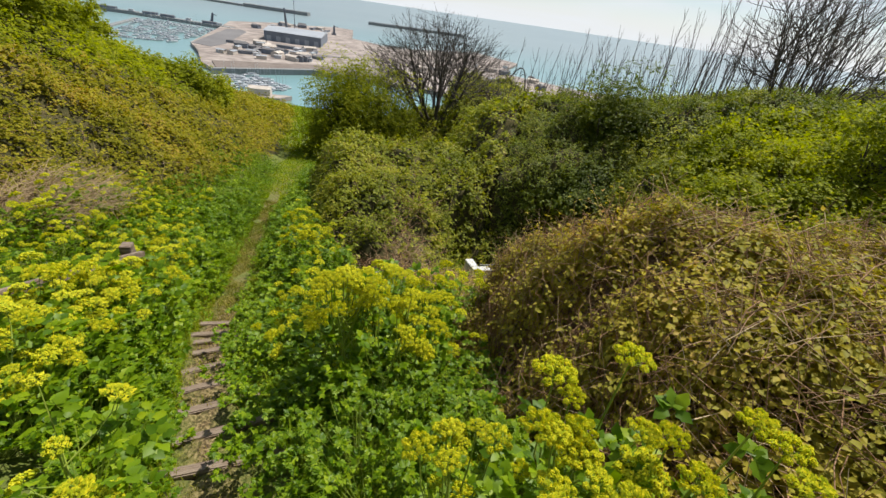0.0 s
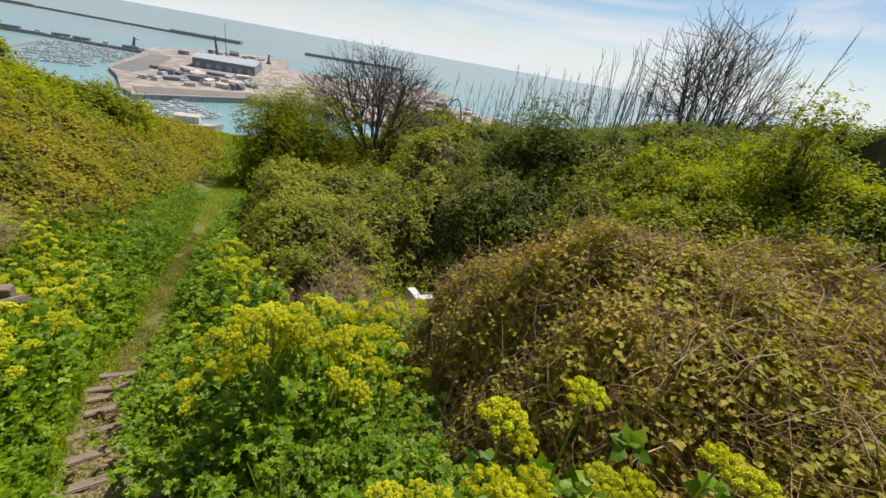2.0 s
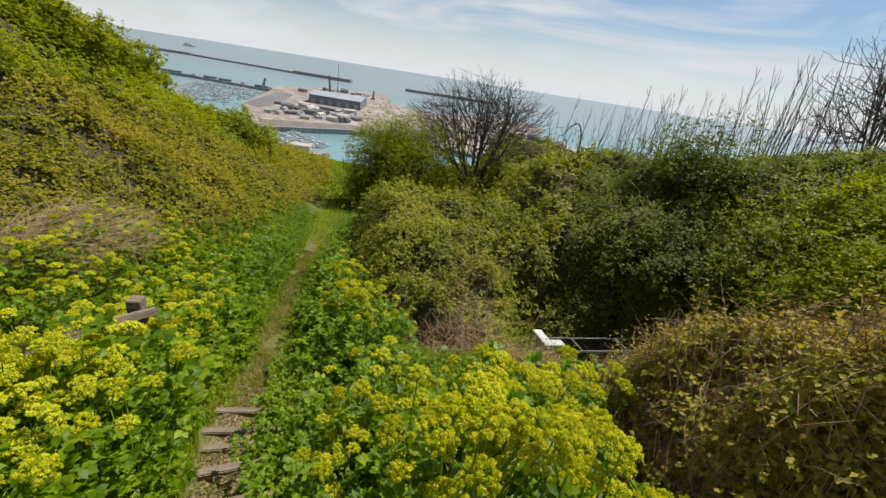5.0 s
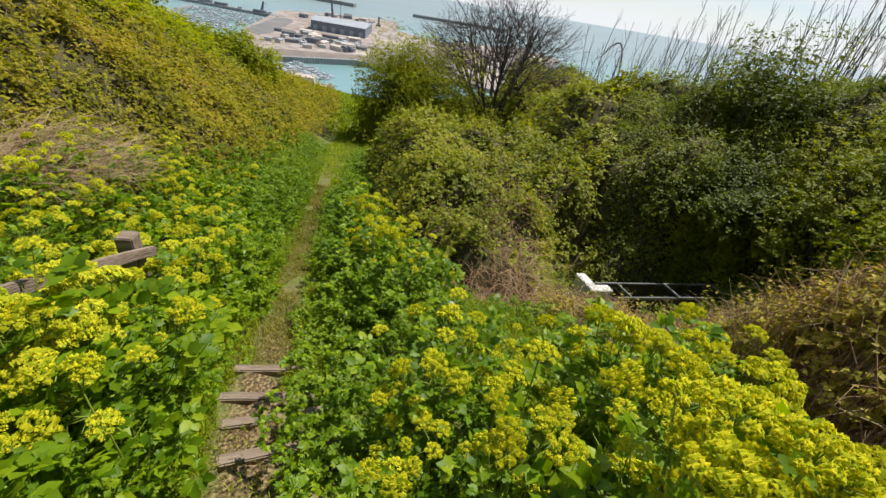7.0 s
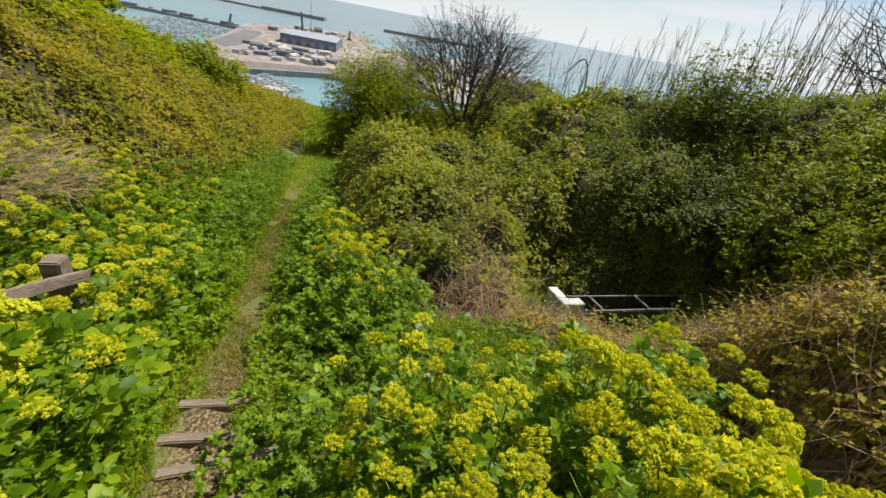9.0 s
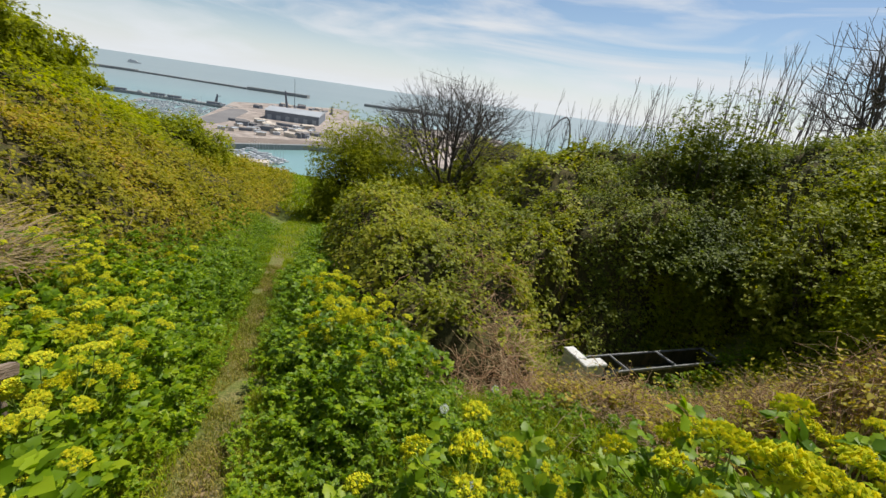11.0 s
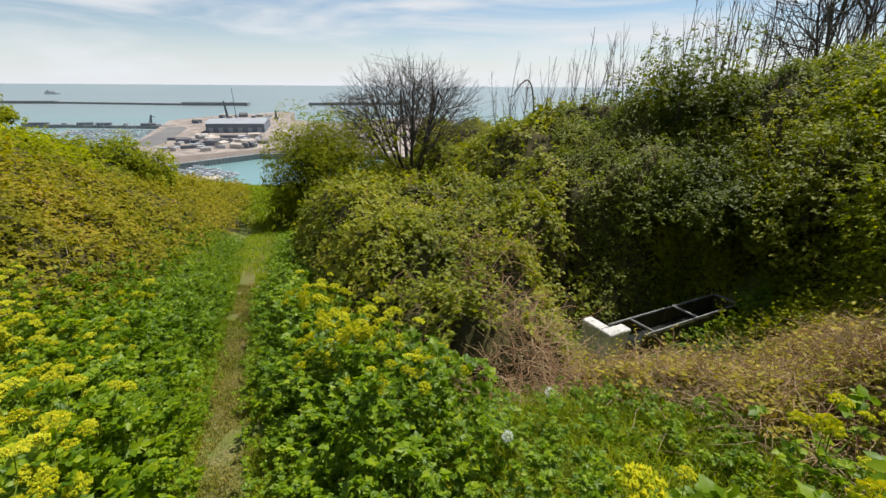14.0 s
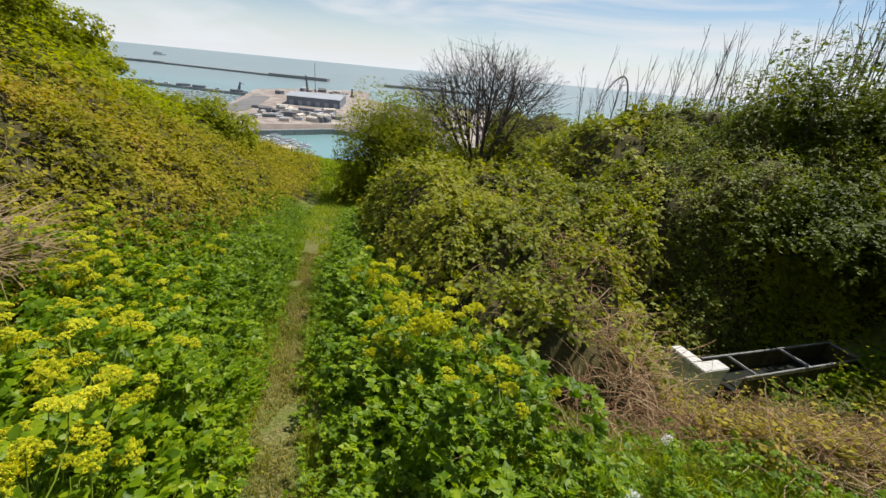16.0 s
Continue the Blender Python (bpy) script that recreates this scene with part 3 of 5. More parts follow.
thicket("dense bright green scrub along the top of the bank", -30.0, -6.0, 6.0, 27.0, 0.25, 42000, 0.085, M_HAWTHORN, high_bank, 0, 0, 8, 0.32, grade=9)

# ---- timber steps ----


def plank(name, w, d, h, seed):
    bm = bmesh.new()
    bmesh.ops.create_cube(bm, size=1)
    bmesh.ops.scale(bm, verts=bm.verts, vec=(w, d, h))
    bmesh.ops.subdivide_edges(bm, edges=[e for e in bm.edges if abs((e.verts[0].co - e.verts[1].co).x) > 0.1 * w], cuts=7)
    bmesh.ops.bevel(bm, geom=[e for e in bm.edges if e.calc_face_angle(0) > 1], offset=0.007, segments=2, affect="EDGES")
    for v in bm.verts:
        q = v.co * 7 + Vector((seed * 3.1, 0, 0))
        v.co += Vector((0, noise.noise(q), noise.noise(q + Vector((9, 9, 9))))) * 0.006
    return bm


for k, ((sx, sy, sz), turn) in enumerate(zip(STEPS, STEP_TURN)):
    me = bpy.data.meshes.new("timber_step")
    plank("timber_step", [0.86, 0.68, 0.62, 0.62, 0.54, 0.54, 0.54, 0.54, 0.50][k], 0.06, 0.17, k).to_mesh(me)
    me.materials.append(M_TIMBER)
    ob = new("timber_step", me)
    ob.matrix_world = pose(sx + 0.05, sy + 0.02, sz - 0.085, 0, [1.5, -1, 0.5, 1, -1.5, 0.5, 2, -1, 1][k], turn)
    tagged(ob, "weathered grey timber board holding an earth step", "step", group="timber steps of the footpath")

# ---- handrail ----
rail = tagged(new("handrail"), "weathered timber handrail on short square posts", "handrail")
A, B = Vector((-3.08, 3.86, -1.17)), Vector((-2.62, 1.75, -0.20))
for p in (A, B):
    g = float(ground(p.x, p.y))
    bm = plank("post", 0.105, 0.105, p.z + 0.13 - g + 0.3, p.y)
    ob = part("post", bm, M_TIMBER, rail)
    ob.matrix_world = pose(p.x, p.y, (p.z + 0.13 + g - 0.3) / 2, 2, 1, 12)
d = B - A
bm = plank("rail", d.length + 0.2, 0.05, 0.065, 4)
ob = part("rail", bm, M_TIMBER, rail, "grey split rail")
ob.matrix_world = Matrix.Translation((A + B) / 2 + Vector((0.10, 0, 0))) @ d.to_track_quat("X", "Z").to_matrix().to_4x4()

# ---- concrete tank in the hollow ----
tank = tagged(new("water_tank"), "concrete tank with pale cap and open steel rim", "tank")
tank.matrix_world = pose(1.122, 6.51, -2.61, 0, 5, 21.8)


def slab(x0, x1, y0, y1, z0, z1, bev=0.008):
    bm = bmesh.new()
    bmesh.ops.create_cube(bm, size=1)
    for v in bm.verts:
        v.co = Vector((x0 if v.co.x < 0 else x1, y0 if v.co.y < 0 else y1, z0 if v.co.z < 0 else z1))
    bmesh.ops.bevel(bm, geom=bm.edges[:], offset=min(bev, 0.2 * min(x1 - x0, y1 - y0, z1 - z0)), segments=2, affect="EDGES")
    return bm


part("cap", slab(0.0, 0.381, 0.0, 0.15, -0.05, 0.0), M_CONC, tank, "flat pale concrete slab")
part("cap", slab(0.0, 0.165, 0.153, 0.43, -0.05, 0.0), M_CONC, tank, "flat pale concrete slab")
part("body", slab(0.012, 0.37, 0.012, 0.14, -0.95, -0.051), M_CONC, tank, "stained concrete block")
part("body", slab(0.012, 0.153, 0.143, 0.42, -0.95, -0.051), M_CONC, tank, "stained concrete block")
for x0, x1, y0, y1 in ((0.42, 2.60, -0.15, -0.131), (0.20, 2.60, 0.19, 0.209), (0.60, 0.62, -0.13, 0.189), (1.53, 1.56, -0.13, 0.189), (2.58, 2.60, -0.13, 0.189)):
    part("rim", slab(x0, x1, y0, y1, -0.025, 0.0, 0.004), M_STEEL, tank, "thin pale steel edge")
# walls reuse the near-black material of the thicket sheet
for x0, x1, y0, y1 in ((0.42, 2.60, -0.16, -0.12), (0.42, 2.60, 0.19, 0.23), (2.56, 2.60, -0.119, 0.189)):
    part("side", slab(x0, x1, y0, y1, -0.95, -0.026, 0.004), M_UNDER_SHADE, tank, "dark tank wall")
part("water", slab(0.421, 2.559, -0.119, 0.189, -0.95, -0.22, 0.004), M_DARKWATER, tank, "black still water")

# ---- dead stems lying about ----


def tangle(label, n, x0, x1, y0, y1, material, ln, rise, thick=0.0028):
    x, y = rng.uniform(x0, x1, n), rng.uniform(y0, y1, n)
    keep = vnoise(x, y, 0.5, 51) > -0.35
    x, y = x[keep], y[keep]
    n = len(x)
    p = np.stack([x, y, top(x, y) - 0.03], 1)
    a, L = rng.uniform(0, 6.283, n), ln * rng.uniform(0.4, 1.3, n)
    d = np.stack([np.cos(a), np.sin(a), rng.uniform(-0.1, rise, n)], 1) * L[:, None]
    k = np.linspace(0, 1, 5)[None, :, None]
    q = p[:, None] + d[:, None] * k + np.array([0, 0, 1.0]) * (np.sin(k * 3.1) * L[:, None, None] * rng.uniform(0.02, 0.2, (n, 1, 1))) + rng.normal(size=(n, 5, 3)) * 0.012
    rad = rng.uniform(0.5, 1.4, (n, 1)) * thick * np.array([1, 1, 0.9, 0.75, 0.4])
    return tagged(new("dead_stem", mesh_of("dead_stem", *tubes(q, rad), material)), label, "dead stems", kind="stuff")


tangle("bleached dead stems lying on the bank", 2600, -5.4, -4.7, 4.5, 6.0, M_STRAW, 0.5, 0.6, 0.0034)
tangle("bleached dead canes in front of the hollow", 1100, 0.1, 2.0, 3.8, 5.1, M_STRAW, 0.40, 0.3)
tangle("brown dead canes on the face of the mound", 1300, -1.7, 0.0, 4.7, 5.7, M_CANE, 0.34, 0.6)
tangle("bleached dead stems on the face of the mound", 800, -1.6, 0.1, 4.7, 5.8, M_STRAW, 0.36, 0.6)
tangle("brown dead canes beside the hollow", 220, -0.5, 0.1, 5.6, 7.5, M_CANE, 0.5, 0.5)

# upright brown stems on the open face of the big mound
ux, uy = rng.uniform(0.3, 1.25, 5200), rng.uniform(1.0, 4.4, 5200)
uh = canopy(ux, uy)
pick = (uh > 0.25) & (uh < 1.25)
ux, uy, uh = ux[pick][:1700], uy[pick][:1700], uh[pick][:1700]
k = np.linspace(0, 1, 4)[None, :, None]
foot = np.stack([ux - 0.05, uy - 0.03, ground(ux, uy) - 0.03], 1)
tip = foot + np.stack([rng.normal(size=len(ux)) * 0.10 - 0.03, rng.normal(size=len(ux)) * 0.10 - 0.05, uh + rng.uniform(0.0, 0.12, len(ux))], 1)
q = foot[:, None] + (tip - foot)[:, None] * k + rng.normal(size=(len(ux), 1, 3)) * 0.05 * np.sin(k * 3.1)
tagged(new("upright_stem", mesh_of("upright_stem", *tubes(q, rng.uniform(0.0018, 0.0038, (len(ux), 1)) * np.array([1, 0.95, 0.85, 0.5])), M_CANE)), "upright brown dead stems on the mound's face", "dead stems", kind="stuff")

# ---- alexanders ----


def umbel(radius, seed, m, grain):
    """A domed flower head: rays that each carry a small cluster of florets. Its foot is at the origin."""
    r = np.random.default_rng(seed)
    n = 14
    k = np.arange(n)
    th, ph = np.arccos(1 - 0.66 * (k + 0.4) / n), k * 2.39996 + r.uniform(0, 6)
    d = np.stack([np.sin(th) * np.cos(ph), np.sin(th) * np.sin(ph), np.cos(th)], 1)
    c = d * radius * r.uniform(0.93, 1.05, (n, 1)) * np.array([1, 1, 0.85])
    rays = tubes(np.stack([np.zeros((n, 3)), c * 0.95], 1), np.full((n, 2), 0.0013))
    i = np.arange(m)
    z = 1 - 1.5 * (i + 0.5) / m
    ball = np.stack([np.sqrt(1 - z * z) * np.cos(i * 2.39996), np.sqrt(1 - z * z) * np.sin(i * 2.39996), z], 1)
    q = unit(np.tile(ball, (n, 1)) + np.repeat(d, m, 0) * 0.25 + r.normal(size=(n * m, 3)) * 0.12)
    f = np.repeat(c, m, 0) + q * radius * 0.205 * np.repeat(r.uniform(0.85, 1.15, (n, 1)), m, 0)
    s = radius * grain * r.uniform(0.8, 1.2, (n * m, 1, 1))
    corner = np.array([[1, 1, 1], [1, -1, -1], [-1, 1, -1], [-1, -1, 1]]) * 0.8
    v = (f[:, None] + s * (corner[None] + r.normal(size=(n * m, 4, 3)) * 0.3)).reshape(-1, 3)
    t = (np.arange(n * m)[:, None, None] * 4 + np.array([[0, 1, 2], [0, 3, 1], [0, 2, 3], [1, 3, 2]])).reshape(-1, 3)
    return rays, (v, t)


UMBELS, FINE_UMBELS = [], []
for k in range(7):
    fine = k > 3
    (rv, rf), (fv, ff) = umbel(0.050 + 0.005 * (k % 4), 40 + k, 34 if fine else 11, 0.066 if fine else 0.105)
    me = bpy.data.meshes.new("flower_head")
    quads = [tuple(map(int, q)) for q in rf]
    me.from_pydata([tuple(map(float, p)) for p in rv] + [tuple(map(float, p)) for p in fv], [], quads + [tuple(int(i) + len(rv) for i in q) for q in ff])
    me.materials.append(M_HSTEM)
    me.materials.append(M_UMBEL)
    me.polygons.foreach_set("material_index", np.array([0] * len(quads) + [1] * len(ff), np.int32))
    (FINE_UMBELS if fine else UMBELS).append(me)


def leaflets(p, axis, up, size, r):
    """Broad three-lobed leaflets."""
    side = unit(np.cross(axis, up))
    s = size
    geo = [flat_leaf(p, axis, up, s, s * 0.66)]
    for sg in (-1, 1):
        geo.append(flat_leaf(p + axis * (s * 0.12)[:, None], unit(axis * 0.75 + side * sg * 0.65 - up * 0.15), up, s * 0.74, s * 0.52))
    return geo


def broad(p, axis, up, size):
    """Broad ovate leaflets with a notched edge, folded along the rib."""
    side = unit(np.cross(axis, up))
    nrm = np.cross(side, axis)
    s = size[:, None]

    def at(a, w, h):
        return p + axis * s * a + side * s * w + nrm * s * h
    v = np.stack([at(0, 0, 0), at(0.20, 0.36, 0.05), at(0.46, 0.30, 0.06), at(0.58, 0.37, 0.03), at(1.05, 0, -0.14), at(0.58, -0.37, 0.03), at(0.46, -0.30, 0.06), at(0.20, -0.36, 0.05), at(0.48, 0, -0.01)], 1)
    f = np.array([[8, k, (k + 1) % 8] for k in range(8)])
    return v.reshape(-1, 3), (np.arange(len(p))[:, None, None] * 9 + f[None]).reshape(-1, 3)


def compound(foot, tip, up, size, r, wide=False):
    """Leaves of three times three leaflets on a stalk from foot to tip."""
    n = len(foot)
    ax = unit(tip - foot)
    side = unit(np.cross(ax, up))
    geo = []
    ln = np.linalg.norm(tip - foot, axis=1)
    for a0 in (-0.95, 0, 0.95):
        d = unit(ax * math.cos(a0) + side * math.sin(a0))
        node = foot + (tip - foot) * (0.62 if a0 else 0.72)
        end = node + d * (ln * (0.30 if a0 else 0.28))[:, None]
        for a1 in (-1.0, 0, 1.0):
            sd = unit(np.cross(d, up))
            dd = unit(d * math.cos(a1) + sd * math.sin(a1) + r.normal(size=(n, 3)) * 0.2)
            foot_l, up_l, size_l = end - d * (ln * 0.08 * abs(a1))[:, None], unit(up + r.normal(size=(n, 3)) * 0.35), size * r.uniform(0.75, 1.2, n)
            geo += [broad(foot_l, dd, up_l, size_l)] if wide else leaflets(foot_l, dd, up_l, size_l, r)
    return geo


def alexanders(seed, height, heads, leaves, spread=0.30, size=0.062, thick=1.0):
    """A plant on an Empty: stem, foliage, and each flower head."""
    r = np.random.default_rng(seed)
    root = new("alexanders_plant")
    lean = np.array([r.normal() * 0.06, r.normal() * 0.06, 0])
    t = np.linspace(0, 1, 4)[:, None]
    main = np.array([0, 0, 1.0]) * t * height * 0.82 + lean * t ** 2 * height
    lines, tips = [main], []
    if heads:
        tips.append((main[-1], unit(np.array([lean[0], lean[1], 1.0]))))
    for k in range(max(heads - 1, 0)):
        f = r.uniform(0.35, 0.85)
        base = main[0] + (main[-1] - main[0]) * f
        az = k * 2.4 + r.uniform(-0.5, 0.5)
        out = np.array([math.cos(az), math.sin(az), 0]) * r.uniform(0.10, spread * 0.95)
        tipz = height * r.uniform(0.72, 1.0)
        tip = np.array([base[0] + out[0], base[1] + out[1], max(tipz, base[2] + 0.08)])
        c = base + (tip - base) * t + np.array([out[0], out[1], 0]) * (np.sin(t * 3.1) * 0.25)
        lines.append(c)
        tips.append((c[-1], unit(c[-1] - c[-2])))
    fat = np.array([[0.008, 0.007, 0.0055, 0.004]] + [[0.0045, 0.0036, 0.003, 0.0025]] * (len(lines) - 1)) * thick
    geo = [tubes(np.array(lines), fat, 4)] if heads else []
    # leaves: low ones spread wide, upper ones sit at the forks
    n = leaves
    f = r.uniform(0.0, 1.0, n)
    low = r.random(n) < (0.72 if heads else 1.0)
    z0 = np.where(low, 0.02 + 0.15 * f * height, height * (0.35 + 0.45 * f))
    az = r.uniform(0, 6.283, n)
    reach = np.where(low, spread * r.uniform(0.55, 1.25, n), r.uniform(0.10, 0.2, n))
    rise = np.where(low, height * r.uniform(0.15, 0.72, n), r.uniform(0.02, 0.12, n))
    foot = np.stack([lean[0] * z0, lean[1] * z0, z0], 1)
    d = np.stack([np.cos(az), np.sin(az), np.zeros(n)], 1)
    tip = foot + d * reach[:, None] + np.array([0, 0, 1.0]) * rise[:, None]
    up = unit(np.array([0, 0, 1.0]) - d * 0.15 * np.sign(rise)[:, None] + r.normal(size=(n, 3)) * 0.25)
    k = np.linspace(0, 1, 2)[None, :, None]
    stalk = foot[:, None] + (tip - foot)[:, None] * k * 0.92
    geo.append(tubes(stalk, np.full((n, 2), 0.0022 * thick)))
    stem = part("stem", mesh_of("stem", *join(geo), M_HSTEM), None, root)
    flat = unit(tip - foot) * np.array([1, 1, 0.25])
    lf = join(compound(tip - flat * 0.16, tip + flat * 0.05, up, size * np.where(low, 1.0, 0.75), r, heads > 0))
    part("foliage", mesh_of("foliage", *lf, M_HERB), None, root)
    for p, d in tips:
        ob = part("flower_head", (FINE_UMBELS if thick > 1 else UMBELS)[int(r.integers(3))], None, stem)
        ob.matrix_basis = Matrix.Translation(p) @ Vector(d).to_track_quat("Z", "Y").to_matrix().to_4x4() @ Matrix.Scale(float(r.uniform(0.8, 1.3)), 4)
    return root


TALL = "flowering alexanders with yellow-green umbels and glossy leaves"
LOW = "leafy green alexanders not yet in flower"
KINDS_TALL = [alexanders(100 + k, 0.92 + 0.06 * (k % 3), [5, 7, 4, 6, 7, 5][k], 24) for k in range(6)]
KINDS_BIG = [alexanders(150 + k, 1.22 + 0.05 * k, [5, 6, 4][k], 18, 0.22, 0.06, 1.4) for k in range(3)]
KINDS_BUSH = [alexanders(180 + k, 0.72 + 0.05 * k, 0, 40, 0.33, 0.044) for k in range(3)]
KINDS_LOW = [alexanders(200 + k, 0.52 + 0.05 * k, 0, 28, 0.34, 0.052) for k in range(4)]
KINDS_THIN = [alexanders(250 + k, 0.52 + 0.05 * k, 0, 22, 0.34, 0.057) for k in range(4)]
for k in KINDS_TALL + KINDS_BIG:
    tagged(k, TALL, "plant", group="alexanders in flower beside the path")
for k in KINDS_LOW + KINDS_BUSH:
    tagged(k, LOW, "plant", group="leafy alexanders beside the path")
placed = {}


def sow(kinds, x, y, scale, seed, sink=0.02):
    """Sets a plant down; the first use of a kind moves the plant that was built."""
    r = random.Random(seed)
    k = kinds[r.randrange(len(kinds))]
    m = pose(x, y, float(ground(x, y)) - sink, r.uniform(-4, 4), r.uniform(-4, 4), r.uniform(0, 360)) @ Matrix.Scale(scale, 4)
    if k.name not in placed:
        placed[k.name] = True
        k.matrix_basis = m
    else:
        copy_thing(k, m)


def drift(kinds, n, y0, y1, u0, u1, s0, s1, seed, gap=0.17, joined=None):
    """A drift of plants along the path, u metres to its right, none too close to another or in a thicket."""
    r, out = random.Random(seed), []
    for _ in range(n * 12):
        if len(out) >= n:
            break
        y = r.uniform(y0, y1)
        x = float(path_x(y)) + r.uniform(u0, u1)
        if any((x - a) ** 2 + (y - b) ** 2 < gap * gap for a, b in out) or float(canopy(x, y)) > 0.3 or (kinds in (KINDS_TALL, KINDS_BUSH) and 0 < y < 3.7 and abs(x + 0.53 * y) < 0.42):
            continue
        if -0.3 < (x - 1.122) * 0.928 + (y - 6.51) * 0.371 < 3.0 and -0.4 < (y - 6.51) * 0.928 - (x - 1.122) * 0.371 < 0.5:
            continue
        out.append((x, y))
        if joined is None:
            sow(kinds, x, y, r.uniform(s0, s1), seed * 1000 + len(out))
        else:
            joined.append((r.randrange(len(kinds)), x, y, r.uniform(s0, s1), r.uniform(0, 6.283)))


herd = []
# left of the steps and path
drift(KINDS_TALL, 52, 0.7, 6.0, -3.0, -0.6, 0.62, 0.98, 1, 0.24)
drift(KINDS_TALL, 26, 1.4, 3.8, -1.15, -0.6, 0.9, 1.12, 11, 0.17)
drift(KINDS_TALL, 26, 3.8, 6.6, -2.6, -0.85, 0.72, 1.0, 15, 0.22)
drift(KINDS_LOW, 40, 0.7, 6.2, -2.9, -0.62, 0.55, 0.95, 2, 0.2, herd)
drift(KINDS_BUSH, 16, 1.2, 3.4, -1.0, -0.55, 0.7, 0.95, 31, 0.2)
drift(KINDS_LOW, 26, 0.9, 5.0, -0.72, -0.42, 0.38, 0.6, 12, 0.14, herd)
drift(KINDS_LOW, 30, 1.2, 5.4, -0.52, -0.34, 0.35, 0.55, 18, 0.12, herd)
drift(KINDS_LOW, 26, 1.4, 5.4, 0.36, 0.55, 0.28, 0.5, 19, 0.12, herd)
drift(KINDS_TALL, 10, 4.0, 5.6, -1.4, -0.7, 0.75, 0.95, 21, 0.2)
drift(KINDS_TALL, 14, 5.6, 9.0, -2.3, -1.0, 0.65, 0.95, 4, 0.3)
# right of the steps and path
drift(KINDS_TALL, 24, 2.15, 3.2, 0.55, 2.0, 0.8, 1.12, 5, 0.22)
drift(KINDS_BUSH, 26, 0.95, 2.2, 0.62, 1.9, 0.8, 1.15, 26, 0.19)
drift(KINDS_LOW, 40, 2.2, 4.6, 0.58, 1.7, 0.55, 0.85, 6, 0.17)
drift(KINDS_LOW, 22, 1.0, 3.6, 0.34, 0.52, 0.4, 0.7, 27, 0.12, herd)
drift(KINDS_LOW, 22, 1.0, 3.6, -0.56, -0.36, 0.4, 0.7, 28, 0.12, herd)
drift(KINDS_TALL, 18, 5.2, 7.6, 0.85, 1.75, 0.85, 1.1, 8, 0.2)
drift(KINDS_LOW, 26, 3.7, 5.0, 1.3, 2.8, 0.38, 0.62, 9, 0.2)
for k, (x, y, s) in enumerate([(0.48, 0.84, 0.92), (0.68, 0.84, 0.90), (0.84, 0.70, 0.86), (0.52, 0.60, 0.90), (0.22, 0.72, 0.78), (1.0, 0.55, 0.88),
                               (-0.44, 2.12, 1.08), (-0.20, 2.30, 1.02), (-0.62, 2.46, 0.85), (0.02, 2.05, 0.92), (-0.36, 1.98, 1.08), (-0.50, 2.04, 1.10), (-0.14, 1.86, 0.95), (-0.06, 2.42, 1.0), (0.12, 2.3, 0.9)]):
    sow(KINDS_BIG, x, y, s, 860 + k)
for k, (x, y, s) in enumerate([(0.34, 0.97, 0.8), (0.30, 1.2, 0.7), (-0.95, 0.65, 0.9), (-1.15, 0.85, 0.95), (-1.25, 0.6, 0.9),
                               (0.35, 3.25, 0.95), (0.55, 3.6, 0.9), (-0.09, 2.95, 1.36), (0.12, 3.05, 1.25), (-0.35, 2.85, 1.15), (0.45, 3.35, 1.1), (-0.5, 3.5, 0.75), (0.2, 3.7, 0.8), (-2.4, 3.1, 0.95), (-2.62, 3.35, 0.9), (-2.3, 2.6, 1.0), (-2.2, 2.25, 1.05), (-2.5, 2.85, 1.0), (-2.05, 1.9, 1.0), (-2.75, 3.6, 0.8),
                               (-2.35, 2.4, 1.1), (-2.0, 2.45, 1.22), (-2.25, 2.72, 1.26), (-1.0, 2.42, 0.95), (-2.52, 2.2, 1.2), (-2.48, 2.5, 1.25), (-2.58, 2.75, 1.25), (-2.66, 3.05, 1.2), (-2.78, 3.3, 1.2), (-2.85, 3.75, 1.05), (-2.42, 2.0, 1.2), (-2.62, 2.4, 1.25), (-2.9, 3.5, 0.95), (-2.7, 3.0, 1.0), (-2.75, 2.6, 1.0), (-2.9, 4.1, 0.95),
                               (-2.95, 4.35, 1.05), (-3.2, 4.75, 1.1), (-3.05, 4.0, 1.1), (-2.75, 3.95, 1.0), (-3.3, 5.2, 1.0), (-1.33, 4.6, 0.95), (-1.5, 4.9, 0.9), (-1.9, 5.55, 0.85), (-1.75, 5.25, 0.85), (-1.2, 4.95, 0.9)]):
    sow(KINDS_TALL, x, y, s, 900 + k)
for x, y, s in [(-0.1, 4.35, 0.7), (0.15, 4.2, 0.75), (-0.35, 4.5, 0.6), (0.0, 4.6, 0.6), (-0.55, 4.1, 0.55)]:
    sow(KINDS_LOW, x, y, s, int(900 + 100 * y))
# leafy plants too many to tell apart, along the lower path and in the hollow
drift(KINDS_LOW, 30, 4.3, 5.5, 0.68, 1.2, 0.7, 0.95, 20, 0.16, herd)
drift(KINDS_LOW, 100, 5.4, 9.5, 0.68, 1.7, 0.75, 1.15, 7, 0.17, herd)
drift(KINDS_LOW, 40, 4.0, 9.5, 0.50, 0.70, 0.4, 0.55, 16, 0.15, herd)
drift(KINDS_LOW, 80, 9.0, 17.0, 0.72, 1.9, 0.75, 1.05, 13, 0.2, herd)
drift(KINDS_LOW, 150, 5.0, 18.0, -2.4, -0.78, 0.5, 0.9, 3, 0.18, herd)
drift(KINDS_LOW, 90, 4.5, 14.0, -0.85, -0.42, 0.35, 0.6, 17, 0.13, herd)
